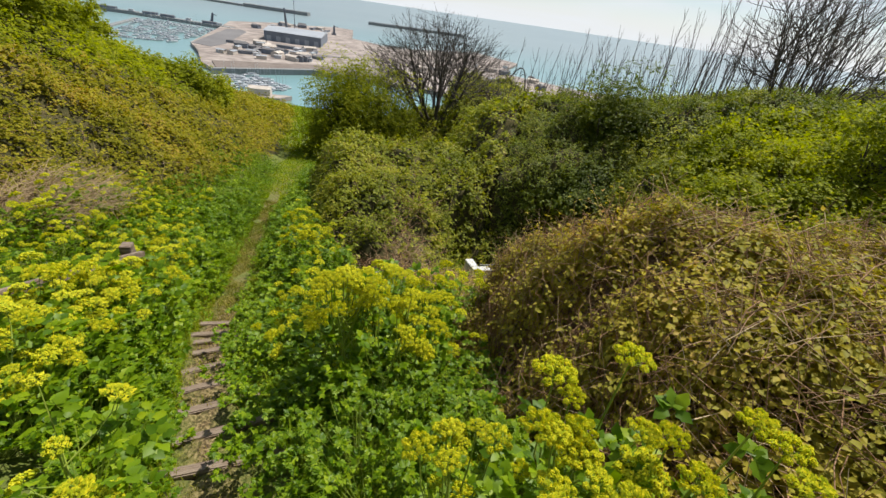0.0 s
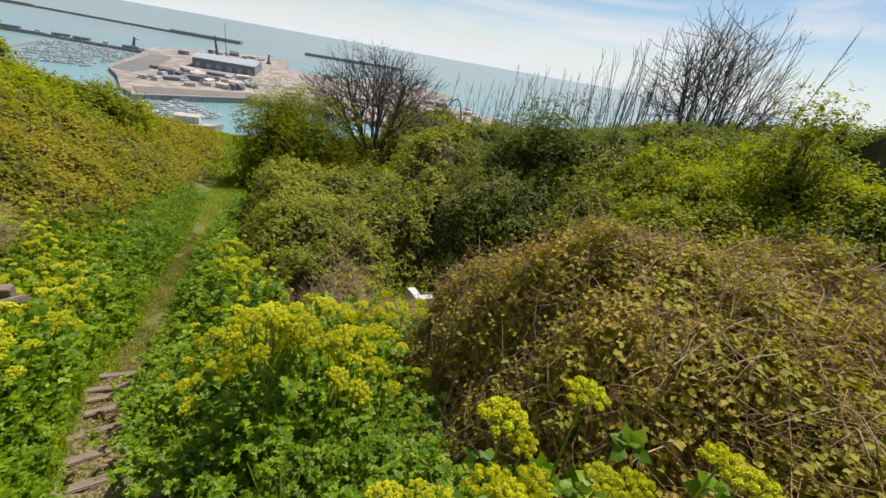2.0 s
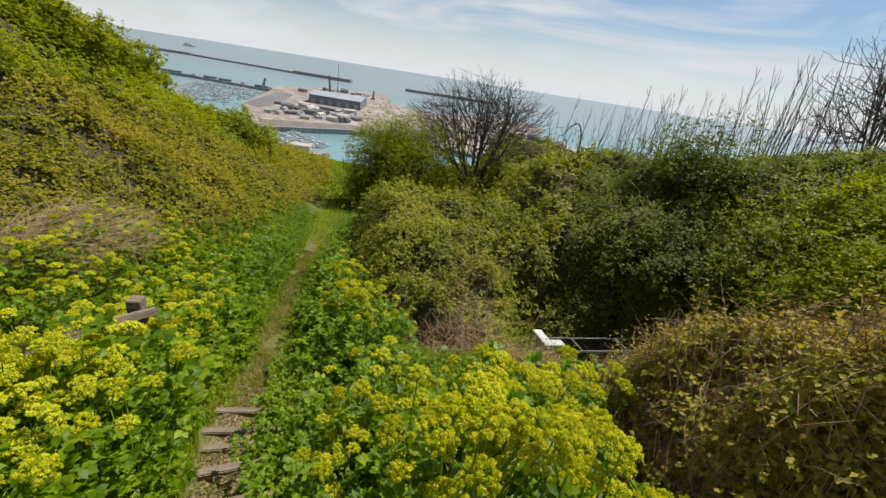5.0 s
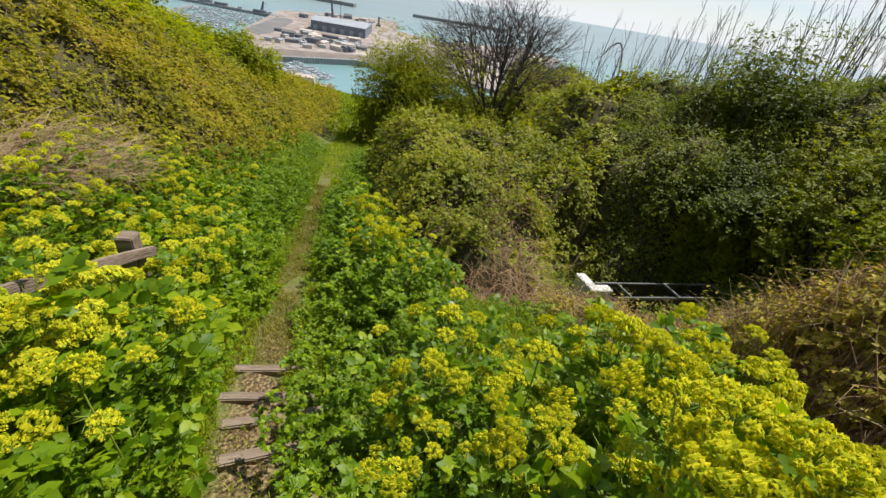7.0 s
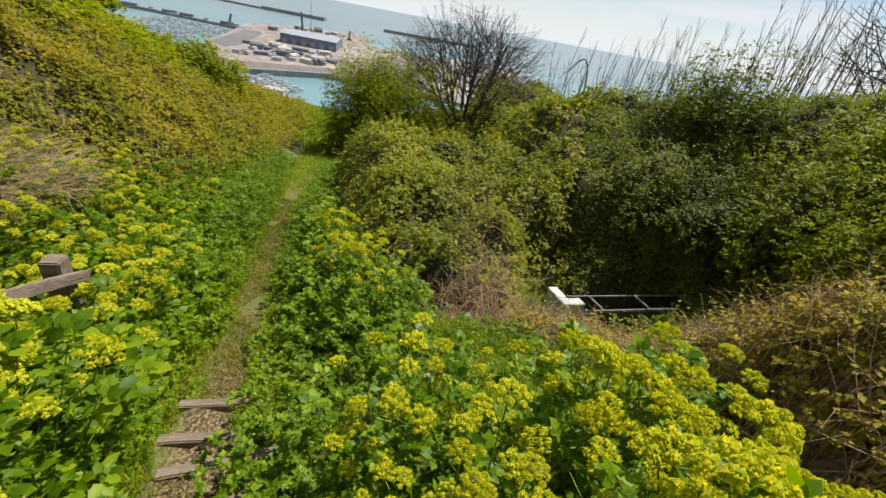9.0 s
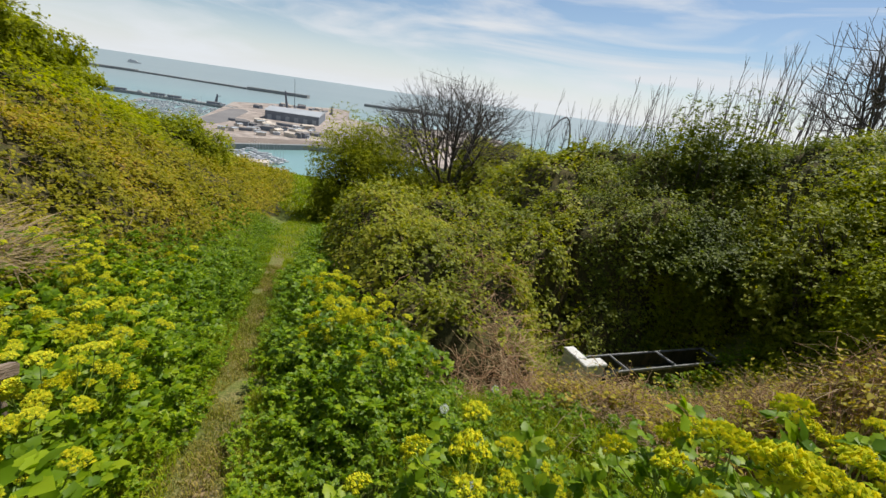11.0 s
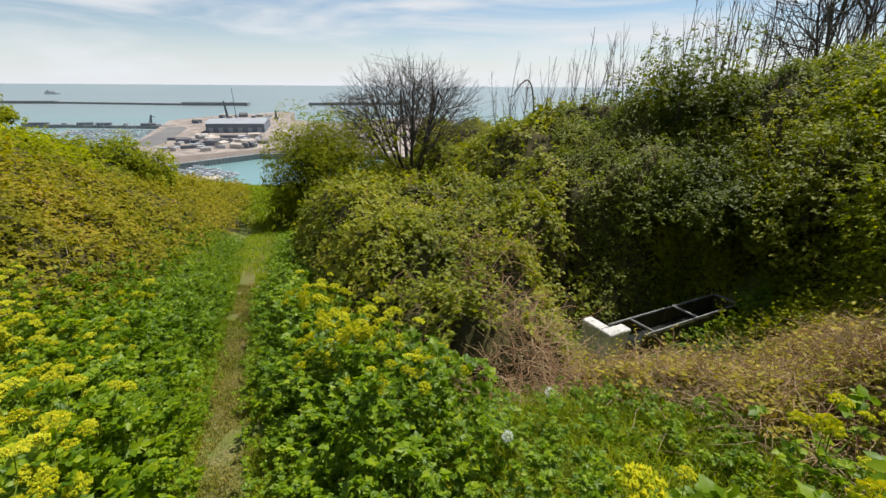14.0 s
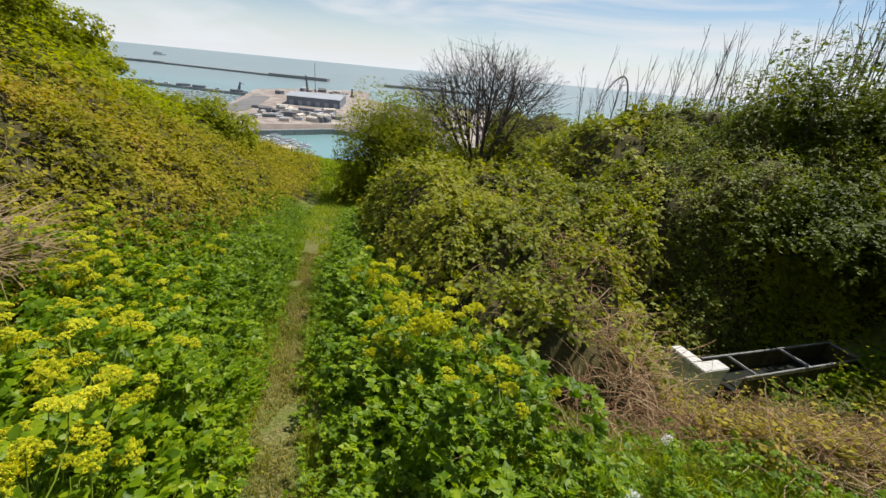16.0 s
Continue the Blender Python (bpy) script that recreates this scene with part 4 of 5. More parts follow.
drift(KINDS_LOW, 60, 6.9, 8.4, 3.2, 7.2, 0.35, 0.6, 14, 0.2, herd)
drift(KINDS_LOW, 60, 3.7, 10.0, 0.24, 0.42, 0.28, 0.48, 36, 0.12, herd)
drift(KINDS_LOW, 55, 3.6, 10.0, -0.44, -0.27, 0.28, 0.48, 37, 0.12, herd)
drift(KINDS_LOW, 40, 4.5, 9.5, -1.35, -0.55, 0.8, 1.15, 38, 0.22, herd)
for k in range(18):
    along, off = 0.50 + 0.135 * k, -0.34 - 0.07 * (k % 3)
    herd.append((k % 4, 1.122 + along * 0.928 - off * 0.371, 6.51 + along * 0.371 + off * 0.928, 0.52 + 0.06 * (k % 4), k * 1.7))
geo = []
for j, x, y, s, a in herd:
    for ob in KINDS_THIN[j].children:
        if ob.name.startswith("foliage"):
            me = ob.data
            v = np.empty(len(me.vertices) * 3, np.float32)
            me.vertices.foreach_get("co", v)
            f = np.empty(len(me.loops), np.int32)
            me.loops.foreach_get("vertex_index", f)
            v = v.reshape(-1, 3) * s
            c, sn = math.cos(a), math.sin(a)
            geo.append((np.stack([v[:, 0] * c - v[:, 1] * sn + x, v[:, 0] * sn + v[:, 1] * c + y, v[:, 2] + float(ground(x, y)) - 0.02], 1), f.reshape(-1, 3)))
tagged(new("leafy_herbs", mesh_of("leafy_herbs", *join(geo), M_HERB)), "dense leafy green alexanders lining the lower path", "herbs", kind="stuff")

for k in KINDS_THIN:
    for ob in [*k.children, k]:
        bpy.data.objects.remove(ob)

# dandelion clocks
M_CLOCK = leaf_mat("dandelion fluff", [(0.2, (0.6, 0.6, 0.58)), (0.8, (0.8, 0.8, 0.78))], 0.8, 0.1, 0.4)
clock_bm = bmesh.new()
bmesh.ops.create_icosphere(clock_bm, subdivisions=2, radius=0.008)
cp = unit(np.random.default_rng(3).normal(size=(90, 3)))
cv, cf = join([tubes(np.stack([cp * 0.006, cp * 0.022], 1), np.full((90, 2), 0.0005)), ])
fl = leaf_geo(cp * 0.020, cp + np.random.default_rng(4).normal(size=(90, 3)) * 0.9, cp, np.full(90, 0.010), np.full(90, 0.008))
for k, (x, y, h) in enumerate([(-0.90, 4.14, 0.27), (-0.82, 3.55, 0.22), (-0.5, 4.6, 0.2)]):
    root = tagged(new("dandelion"), "white dandelion seed head on a bare stalk", "flower", group="dandelion clocks in the grass")
    t = np.linspace(0, 1, 5)[:, None]
    part("stalk", mesh_of("stalk", *tubes((np.array([0.02, 0.01, h]) * t + np.array([0.01, 0, 0]) * np.sin(t * 3))[None], np.full((1, 5), 0.002), 5), M_HSTEM), None, root)
    hd = part("seed_head", mesh_of("seed_head", *fl, M_CLOCK), None, root, "white fluffy ball")
    hd.matrix_basis = Matrix.Translation((0.02, 0.01, h + 0.015))
    root.matrix_world = pose(x, y, float(ground(x, y)))

# ---- grass ----


def blades(n, spot, length, material, label, wide=0.006):
    """Grass as bent blades of two quads; spot(n) gives places."""
    x, y = spot(n)
    z = ground(x, y) - 0.01
    n = len(x)
    a = rng.uniform(0, 6.283, n)
    d = np.stack([np.cos(a), np.sin(a), np.zeros(n)], 1)
    sd = np.stack([-np.sin(a), np.cos(a), np.zeros(n)], 1) * (wide * rng.uniform(0.6, 1.2, (n, 1))) / 2
    L = length * rng.uniform(0.45, 1.2, (n, 1))
    p = np.stack([x, y, z], 1)
    b = rng.uniform(0.15, 0.75, (n, 1))
    p1, p2 = p + d * L * b * 0.3 + np.array([0, 0, 0.6]) * L, p + d * L * b + np.array([0, 0, 1.0]) * L * (1 - 0.45 * b)
    v = np.stack([p - sd, p + sd, p1 - sd * 0.8, p1 + sd * 0.8, p2], 1).reshape(-1, 3)
    f = (np.arange(n)[:, None, None] * 5 + np.array([[0, 1, 3], [0, 3, 2], [2, 3, 4]])).reshape(-1, 3)
    return tagged(new("grass", mesh_of("grass", v, f, material)), label, "grass", kind="stuff")


def beside(y0, y1, u0, u1, patchy=0.0):
    def spot(n):
        y = rng.uniform(y0, y1, n)
        x = path_x(y) + rng.uniform(u0, u1, n)
        k = vnoise(x, y, 0.28, 41) > patchy
        return x[k], y[k]
    return spot


blades(44000, beside(3.7, 11, -0.42, 0.42, -0.6), 0.05, M_TURF, "short worn turf on the trodden path", 0.006)
blades(9000, beside(0.2, 3.7, -0.6, 0.6, 0.1), 0.05, M_TURF, "short worn turf between the steps", 0.005)
blades(9000, beside(3.7, 11, -0.32, 0.32, 0.25), 0.09, M_TURF, "longer tufts of dry grass on the path", 0.006)
blades(6000, beside(1.9, 10, -0.34, 0.30, 0.3), 0.06, M_GRASS, "tufts of fresh grass on the trodden path", 0.007)
blades(5000, beside(0.9, 3.8, -0.62, -0.2, -0.5), 0.13, M_GRASS, "soft green grass over the ends of the steps", 0.007)
blades(10000, beside(12, 26, -0.9, 0.9, -1), 0.12, M_GRASS, "short grass on the far path", 0.018)
blades(26000, beside(1.2, 12, -0.72, -0.17, -0.4), 0.11, M_GRASS, "soft green grass at the path edge", 0.007)
blades(16000, beside(3.4, 12, 0.14, 0.55, -0.5), 0.10, M_GRASS, "soft green grass at the path edge", 0.007)
blades(26000, beside(3.2, 5.6, 1.0, 3.2, -1), 0.15, M_GRASS, "lush green grass in front of the mound", 0.007)
blades(5000, beside(2.6, 5.2, -0.85, -0.36, 0.05), 0.24, M_GRASS, "long drooping grass tufts beside the path", 0.006)
blades(6000, beside(0.5, 2.4, 0.45, 1.6, -0.3), 0.26, M_GRASS, "long grass beside the steps", 0.007)
blades(12000, beside(0.3, 8, -4.5, -1.2, -1), 0.2, M_GRASS, "grass between the plants on the bank", 0.009)
blades(12000, beside(24, 60, -8, 5, -1), 0.4, M_GRASS, "rough grass on the brow", 0.08)

# ---- trees and shrubs ----


def grow(seed, base, limbs, height, spread, depth, radius, twist=0.25, fork=3, up=0.35, first=0.3):
    """A branching skeleton: lines of four points each, with radii, from the ground up."""
    r = np.random.default_rng(seed)
    lines, rads, tips = [], [], []

    def go(p, d, ln, rad, k):
        q = [p]
        for _ in range(3):
            d = unit(d + r.normal(size=3) * twist + np.array([0, 0, up * 0.3]))
            q.append(q[-1] + d * ln / 3)
        lines.append(q)
        rads.append([rad, rad * 0.9, rad * 0.8, rad * 0.68])
        if k == 0:
            tips.append((q[-1], d))
            return
        for j in range(fork if k > 1 else fork + 1):
            at = q[r.integers(1, 4)] if j else q[-1]
            side = unit(r.normal(size=3))
            dd = unit(d + (side - d * np.dot(side, d)) * r.uniform(0.45, 0.95))
            go(at, dd, ln * r.uniform(0.6, 0.85), rad * r.uniform(0.5, 0.68), k - 1)
    for j in range(limbs):
        a = j * 6.283 / limbs + r.uniform(-0.4, 0.4)
        d = unit(np.array([math.cos(a) * spread, math.sin(a) * spread, 1.0]))
        go(np.array(base, float) + np.array([math.cos(a), math.sin(a), 0]) * radius, d, height * first, radius * r.uniform(0.6, 1), depth)
    return np.array(lines), np.array(rads), tips


def fan_tree(label, x, y, z, wide, high, limbs, seed, fine=9):
    """A leafless tree whose limbs fan out from the ground into a round crown of fine twigs."""
    r = np.random.default_rng(seed)
    root = tagged(new("bare_tree"), label, "tree")
    mid, size = np.array([0, 0, high * 0.47]), np.array([wide / 2, wide / 2, high * 0.53])

    def bow(a, b, sag, n=5):
        k = np.linspace(0, 1, n)[:, None]
        return a + (b - a) * k + np.array([0, 0, 1.0]) * sag * np.sin(k * 3.14) * -1 + np.cumsum(r.normal(size=(n, 3)) * 0.02, 0) * k

    def on(line, f):
        g = f * (len(line) - 1)
        i = min(int(g), len(line) - 2)
        return line[i] + (line[i + 1] - line[i]) * (g - i)
    thin_lines, thin_r = [], []
    for j in range(limbs):
        az = j * 6.283 / limbs + r.uniform(-0.3, 0.3)
        el = r.uniform(0.05, 1.1)
        d = np.array([math.cos(az) * math.cos(el), math.sin(az) * math.cos(el), math.sin(el)])
        limb = bow(np.array([math.cos(az), math.sin(az), 0]) * 0.22 + np.array([0, 0, -0.2]), mid + d * size * 0.62, wide * 0.06)
        part("limb", mesh_of("limb", *tubes(limb[None], np.array([[0.15, 0.115, 0.09, 0.068, 0.045]]) * (wide / 8.8) ** 1.5 * r.uniform(0.75, 1.1), 6), M_BARK), None, root)
        for _ in range(12):
            e1 = unit(d + r.normal(size=3) * 0.5)
            e1[2] = max(e1[2], -0.25)
            b = bow(on(limb, r.uniform(0.35, 1.0)), mid + e1 * size * r.uniform(0.6, 0.95), 0.12)
            thin_lines.append(b)
            thin_r.append([q * (wide / 8.8) ** 1.0 for q in (0.042, 0.034, 0.027, 0.02, 0.012)])
            for _ in range(fine):
                e2 = unit(e1 + r.normal(size=3) * 0.27)
                c = bow(on(b, r.uniform(0.3, 1.0)), mid + e2 * size * r.uniform(0.74, 1.12), 0.05)
                thin_lines.append(c)
                thin_r.append([0.011, 0.010, 0.008, 0.007, 0.005])
                for _ in range(2):
                    p = on(c, r.uniform(0.35, 0.95))
                    thin_lines.append(bow(p, p + (unit(e2 + r.normal(size=3) * 0.7) + np.array([0, 0, 0.35])) * r.uniform(0.2, 0.5), 0.0))
                    thin_r.append([0.006, 0.0055, 0.005, 0.0045, 0.004])
    part("twig_fan", mesh_of("twig_fan", *tubes(np.array(thin_lines), np.array(thin_r), 3), M_BARK), None, root)
    root.matrix_world = pose(x, y, z)
    return root


fan_tree("leafless many-stemmed tree with a fan of fine grey twigs", 0.25, 26.5, float(ground(0.25, 26.5)), 8.8, 6.1, 10, 5, 7)


def leafy(name, label, x, y, height, width, seed, material, leaf, shoots, limbs=6, skirt=0.10, group=""):
    """A leafy bush: limbs, and leaves on shoots through an uneven crown."""
    r = np.random.default_rng(seed)
    root = tagged(new(name), label, "bush" if "bush" in name or "shrub" in name else "tree", group)
    ln, rd, tips = grow(seed, (0, 0, -0.15), limbs, height, 0.55 * width / height, 3, 0.035 * height ** 0.7, 0.22, 3, 0.3, 0.3)
    s = np.array([width / 2, width / 2, height]) / np.maximum(np.abs(ln.reshape(-1, 3)).max(0), 0.01) * 0.72
    ln = ln * s
    part("limb_frame", mesh_of("limb_frame", *tubes(ln, np.maximum(rd, 0.006), 4), M_BARK), None, root)
    n = shoots
    # clumps hung on a lumpy dome
    c = 100
    k = np.arange(c)
    zz, ph = 1 - 1.05 * (k + 0.5) / c, k * 2.39996
    d = np.stack([np.sqrt(np.maximum(1 - zz ** 2, 0)) * np.cos(ph), np.sqrt(np.maximum(1 - zz ** 2, 0)) * np.sin(ph), zz], 1) + r.normal(size=(c, 3)) * 0.12
    cen = d * r.uniform(0.62, 0.92, (c, 1)) * np.array([width / 2, width / 2, height * 0.92])
    cen[:, 2] = np.maximum(cen[:, 2], height * skirt)
    rad = r.uniform(0.11, 0.21, c) * min(width, height)
    pick = r.integers(0, c, n)
    q = unit(r.normal(size=(n, 3)))
    p = cen[pick] + q * (rad[pick] * r.uniform(0.35, 1.0, n) ** 0.5)[:, None]
    p[:, 2] = np.maximum(p[:, 2], 0.05)
    nr = unit(q + np.array([0, 0, 0.5]) + unit(p) * 0.5)
    part("crown", mesh_of("crown", *sprays(p, nr, 6, leaf * 2.0, leaf, 0.65, 0.5, leaf, far=True), material), None, root)
    root.matrix_world = pose(x, y, float(ground(x, y)) - 0.05, 0, 0, r.uniform(0, 360))
    return root


leafy("hawthorn_bush", "rounded hawthorn bush in fresh yellow-green leaf, dark inside", -4.1, 24.0, 6.4, 6.4, 11, M_HAWTHORN, 0.095, 20000, 8)
leafy("shrub", "dark bushy shrub at the end of the grassy path", -6.2, 28.0, 1.8, 2.6, 12, M_DARKLEAF, 0.09, 1800, 6)
leafy("elder_shrub", "tall dark-leaved shrub with bright young shoots on top", 4.6, 10.7, 3.05, 3.0, 13, M_DARKLEAF, 0.075, 8000, 8)
leafy("elder_shrub", "dark shrub overhanging the shaded hollow", 3.7, 8.9, 2.3, 2.7, 27, M_DARKLEAF, 0.065, 4500, 7, 0.5)
leafy("young_shrub", "young shrub with bright yellow-green leaves", 3.7, 10.6, 3.0, 1.5, 20, M_LIGHTLEAF, 0.07, 1600, 5)
leafy("young_shrub", "young shrub with bright yellow-green leaves", 5.4, 10.6, 1.7, 1.6, 21, M_LIGHTLEAF, 0.07, 1500, 5)
leafy("young_shrub", "young shrub with bright yellow-green leaves", 4.4, 5.6, 1.7, 2.4, 14, M_LIGHTLEAF, 0.06, 3200, 7)
leafy("young_shrub", "young shrub with bright yellow-green leaves", 5.8, 6.8, 1.6, 2.8, 15, M_LIGHTLEAF, 0.065, 3200, 7)
leafy("young_shrub", "tall young shrub with bright lime-green leaves", 6.18, 5.4, 2.65, 1.5, 28, M_LIGHTLEAF, 0.055, 2600, 6)
leafy("nettle_shrub", "pale green leafy shrub at the mouth of the hollow", 4.5, 7.3, 2.2, 2.0, 23, M_BRAMBLE, 0.06, 2600, 6)
leafy("nettle_shrub", "pale green leafy shrub at the mouth of the hollow", 5.2, 8.3, 2.1, 2.2, 24, M_BRAMBLE, 0.06, 2000, 6)
leafy("nettle_shrub", "pale green leafy shrub at the mouth of the hollow", 5.0, 6.3, 1.5, 1.8, 25, M_BRAMBLE, 0.06, 2400, 6)
leafy("young_shrub", "young shrub with bright yellow-green leaves", 7.6, 10.5, 1.1, 2.6, 22, M_LIGHTLEAF, 0.08, 3500, 6)
leafy("shrub", "green shrub on the brow of the bank", -12.4, 22.0, 2.4, 4.4, 16, M_LIGHTLEAF, 0.12, 3200, 6)
leafy("shrub", "dense green shrub high on the bank", -13.5, 15.0, 1.4, 5.0, 17, M_HAWTHORN, 0.11, 3200, 6)
leafy("shrub", "dense green shrub high on the bank", -11.5, 11.5, 1.3, 4.4, 18, M_HAWTHORN, 0.10, 3200, 6)
leafy("shrub", "dense green shrub high on the bank", -16.5, 19.5, 1.5, 5.0, 19, M_HAWTHORN, 0.12, 3200, 6)

# bare upright shoots behind the ridge
r9 = random.Random(9)
rods = []
for k in range(6):
    rr = np.random.default_rng(300 + k)
    root = tagged(new("bare_sapling"), "bare upright sapling stem behind the ridge", "sapling", group="bare saplings on the ridge")
    t = np.linspace(0, 1, 8)
    bend = rr.normal(size=2) * 0.16
    stem = np.stack([bend[0] * t ** 2 + 0.012 * np.sin(t * 9 + k), bend[1] * t ** 2 + 0.012 * np.cos(t * 7 + k), t * 3.0], 1)
    rod = part("stem", mesh_of("stem", *tubes(stem[None], (0.019 * (1 - 0.78 * t))[None], 5), M_TWIG), None, root)
    for j in range(7):
        f = rr.uniform(0.3, 0.92)
        base = np.array([np.interp(f, t, stem[:, c]) for c in range(3)])
        az, ln = rr.uniform(0, 6.283), rr.uniform(0.35, 0.9) * (1.15 - f * 0.6)
        q = np.linspace(0, 1, 4)[:, None]
        out = np.array([math.cos(az), math.sin(az), 0]) * ln * 0.42
        part("twig", mesh_of("twig", *tubes((base + out * q ** 0.8 + np.array([0, 0, ln]) * q)[None], (0.008 * (1 - 0.65 * q[:, 0]))[None], 3), M_TWIG), None, rod)
    rods.append(root)
used = set()
for k in range(190):
    f = k / 189
    x, y = 2.9 + 9.8 * f + r9.uniform(-0.4, 0.4), 17.5 - 4.0 * f + r9.uniform(-1.6, 1.6)
    mm = pose(x, y, float(top(x, y)) - 0.25, 0, r9.uniform(-9, 9) + 4, r9.uniform(0, 360)) @ Matrix.Scale(r9.uniform(0.65, 1.1) * (0.9 + 0.55 * f), 4)
    j = k % 6
    if j in used:
        copy_thing(rods[j], mm)
    else:
        used.add(j)
        rods[j].matrix_basis = mm
# one bare stem that arches over
root = tagged(new("bare_sapling"), "bare sapling stem arching over at its tip", "sapling", group="bare saplings on the ridge")
t = np.linspace(0, 1, 12)
arch = np.stack([-0.62 * t ** 2, 0.1 * t, 1.41 * np.sin(t * 2.35)], 1)
stem = part("stem", mesh_of("stem", *tubes(arch[None], (0.03 * (1 - 0.6 * t))[None], 5), M_TWIG), None, root)
for j in range(9):
    base = arch[3 + j]
    tip = base + np.array([-0.10 - 0.03 * (j % 3), 0.05 * (-1) ** j, -0.22 - 0.05 * (j % 2)])
    part("twig", mesh_of("twig", *tubes(np.stack([base, (base + tip) / 2 + np.array([-0.05, 0, 0.05]), tip])[None], np.array([[0.011, 0.009, 0.006]]), 3), M_TWIG), None, stem)
root.matrix_world = pose(3.11, 15.0, -1.29)
# branchy leafless tree at the right end of the ridge
fan_tree("leafless grey tree with many thin branches on the ridge", 10.2, 12.5, float(ground(10.2, 12.5)) + 0.3, 4.4, 4.6, 6, 77, 4)

# ---- the harbour far below ----
M_QUAY = rough_mat("sandy quay ground", [(0.34, (0.15, 0.125, 0.11)), (0.5, (0.29, 0.245, 0.215)), (0.66, (0.44, 0.385, 0.335))], 0.045, 0.95, 0.1, fine=0.12)
M_SLIP = rough_mat("grey tarmac", [(0.3, (0.13, 0.125, 0.125)), (0.7, (0.21, 0.20, 0.195))], 0.03, 0.95, 0.1, fine=0.3)
M_SEAWALL = rough_mat("dark sea wall", [(0.3, (0.19, 0.20, 0.195)), (0.7, (0.29, 0.29, 0.28))], 0.05, 0.9, 0.2, fine=0.5)
M_ROOF = rough_mat("pale metal roof", [(0.3, (0.27, 0.29, 0.31)), (0.7, (0.38, 0.40, 0.42))], 0.05, 0.6, 0.05, fine=0.4)
M_CLAD = rough_mat("blue-grey cladding", [(0.3, (0.14, 0.16, 0.19)), (0.7, (0.21, 0.23, 0.26))], 0.05, 0.7, 0.05, fine=0.4)
M_WHITE = rough_mat("white gelcoat", [(0.3, (0.45, 0.46, 0.47)), (0.7, (0.62, 0.62, 0.62))], 0.5, 0.4, 0.02)
M_SHINGLE = rough_mat("brown shingle", [(0.3, (0.13, 0.105, 0.09)), (0.7, (0.24, 0.20, 0.17))], 0.1, 0.95, 0.2, fine=0.8)
M_BEIGE = rough_mat("beige render", [(0.3, (0.42, 0.36, 0.30)), (0.7, (0.60, 0.54, 0.47))], 0.3, 0.9, 0.05)
M_MAST = rough_mat("dark steel", [(0.3, (0.10, 0.11, 0.13)), (0.7, (0.17, 0.18, 0.20))], 0.5, 0.6, 0.05)


def prism(outline, z0, z1, bev=0.0):
    bm = bmesh.new()
    f = bm.faces.new([bm.verts.new((x, y, z0)) for x, y in outline])
    bmesh.ops.recalc_face_normals(bm, faces=[f])
    ext = bmesh.ops.extrude_face_region(bm, geom=[f])
    bmesh.ops.translate(bm, verts=[v for v in ext["geom"] if isinstance(v, bmesh.types.BMVert)], vec=(0, 0, z1 - z0))
    bmesh.ops.recalc_face_normals(bm, faces=bm.faces[:])
    return bm


def solid(name, bm, material, label, category, kind="", group=""):
    me = bpy.data.meshes.new(name)
    bm.to_mesh(me)
    bm.free()
    me.materials.append(material)
    return tagged(new(name, me), label, category, group, kind)


QUAY = SEA + 3.0
solid("quay", prism([(-177, 343), (-205, 395), (-232, 436), (-272, 575), (-312, 705), (-275, 790), (-230, 830), (-190, 880), (-160, 868), (-130, 700), (-60, 640),
                     (60, 760), (118, 668), (75, 530), (150, 470), (260, 420), (260, 300), (60, 330), (-60, 366), (-101, 372), (-158, 321)], SEA - 2, QUAY),
      M_QUAY, "sandy reclaimed quay ground with work areas", "quay", "structure")
solid("slipway", prism([(-229, 432), (-266, 590), (-255, 606), (-240, 586), (-208, 455), (-207, 424)], QUAY - 1, QUAY + 0.25), M_SLIP, "broad curved grey tarmac road on the quay", "road", "structure")
solid("sea_wall", prism([(-158, 318), (-101, 369), (-60, 363), (-60, 360), (-99, 364), (-156, 314)], SEA - 2, QUAY + 1.2), M_SEAWALL, "dark sloping harbour wall", "wall", "structure")


def mole(x0, y0, x1, y1, w, h, label):
    d = Vector((x1 - x0, y1 - y0)).normalized()
    s = Vector((-d.y, d.x)) * w / 2
    return solid("breakwater", prism([(x0 + s.x, y0 + s.y), (x1 + s.x, y1 + s.y), (x1 - s.x, y1 - s.y), (x0 - s.x, y0 - s.y)], SEA - 3, SEA + h), M_SEAWALL, label, "breakwater")


mole(-1400, 1290, -824, 1276, 16, 6.5, "long dark stone breakwater out at sea")
mole(-822, 1276, -484, 1184, 14, 4.5, "long dark stone breakwater out at sea")
mole(-482, 1184, -322, 1164, 18, 7.5, "long dark stone breakwater out at sea")
mole(-178, 1172, 60, 1190, 16, 6.5, "dark stone breakwater beyond the harbour mouth")
mole(-460, 640, -404, 640, 9, 4, "dark narrow pier with sheds on it")
mole(-403, 640, -268, 612, 10, 3.5, "dark narrow pier with sheds on it")
mole(-432, 574, -444, 611, 4, 2, "small pale jetty of stone")
mole(-335, 470, -376, 592, 5, 1.6, "low grey jetty of the marina")

solid("embankment", prism([(-172, 350), (-157, 324), (-101, 375), (-40, 369), (-40, 386), (-105, 396), (-160, 360)], QUAY - 1, QUAY + 0.6), M_SHINGLE, "brown shingle bank along the quay edge", "bank", "structure")
solid("yard_road", prism([(-205, 470), (-120, 455), (-90, 470), (-90, 480), (-122, 466), (-205, 482)], QUAY - 1, QUAY + 0.2), M_SLIP, "grey yard road across the quay", "road", "structure")
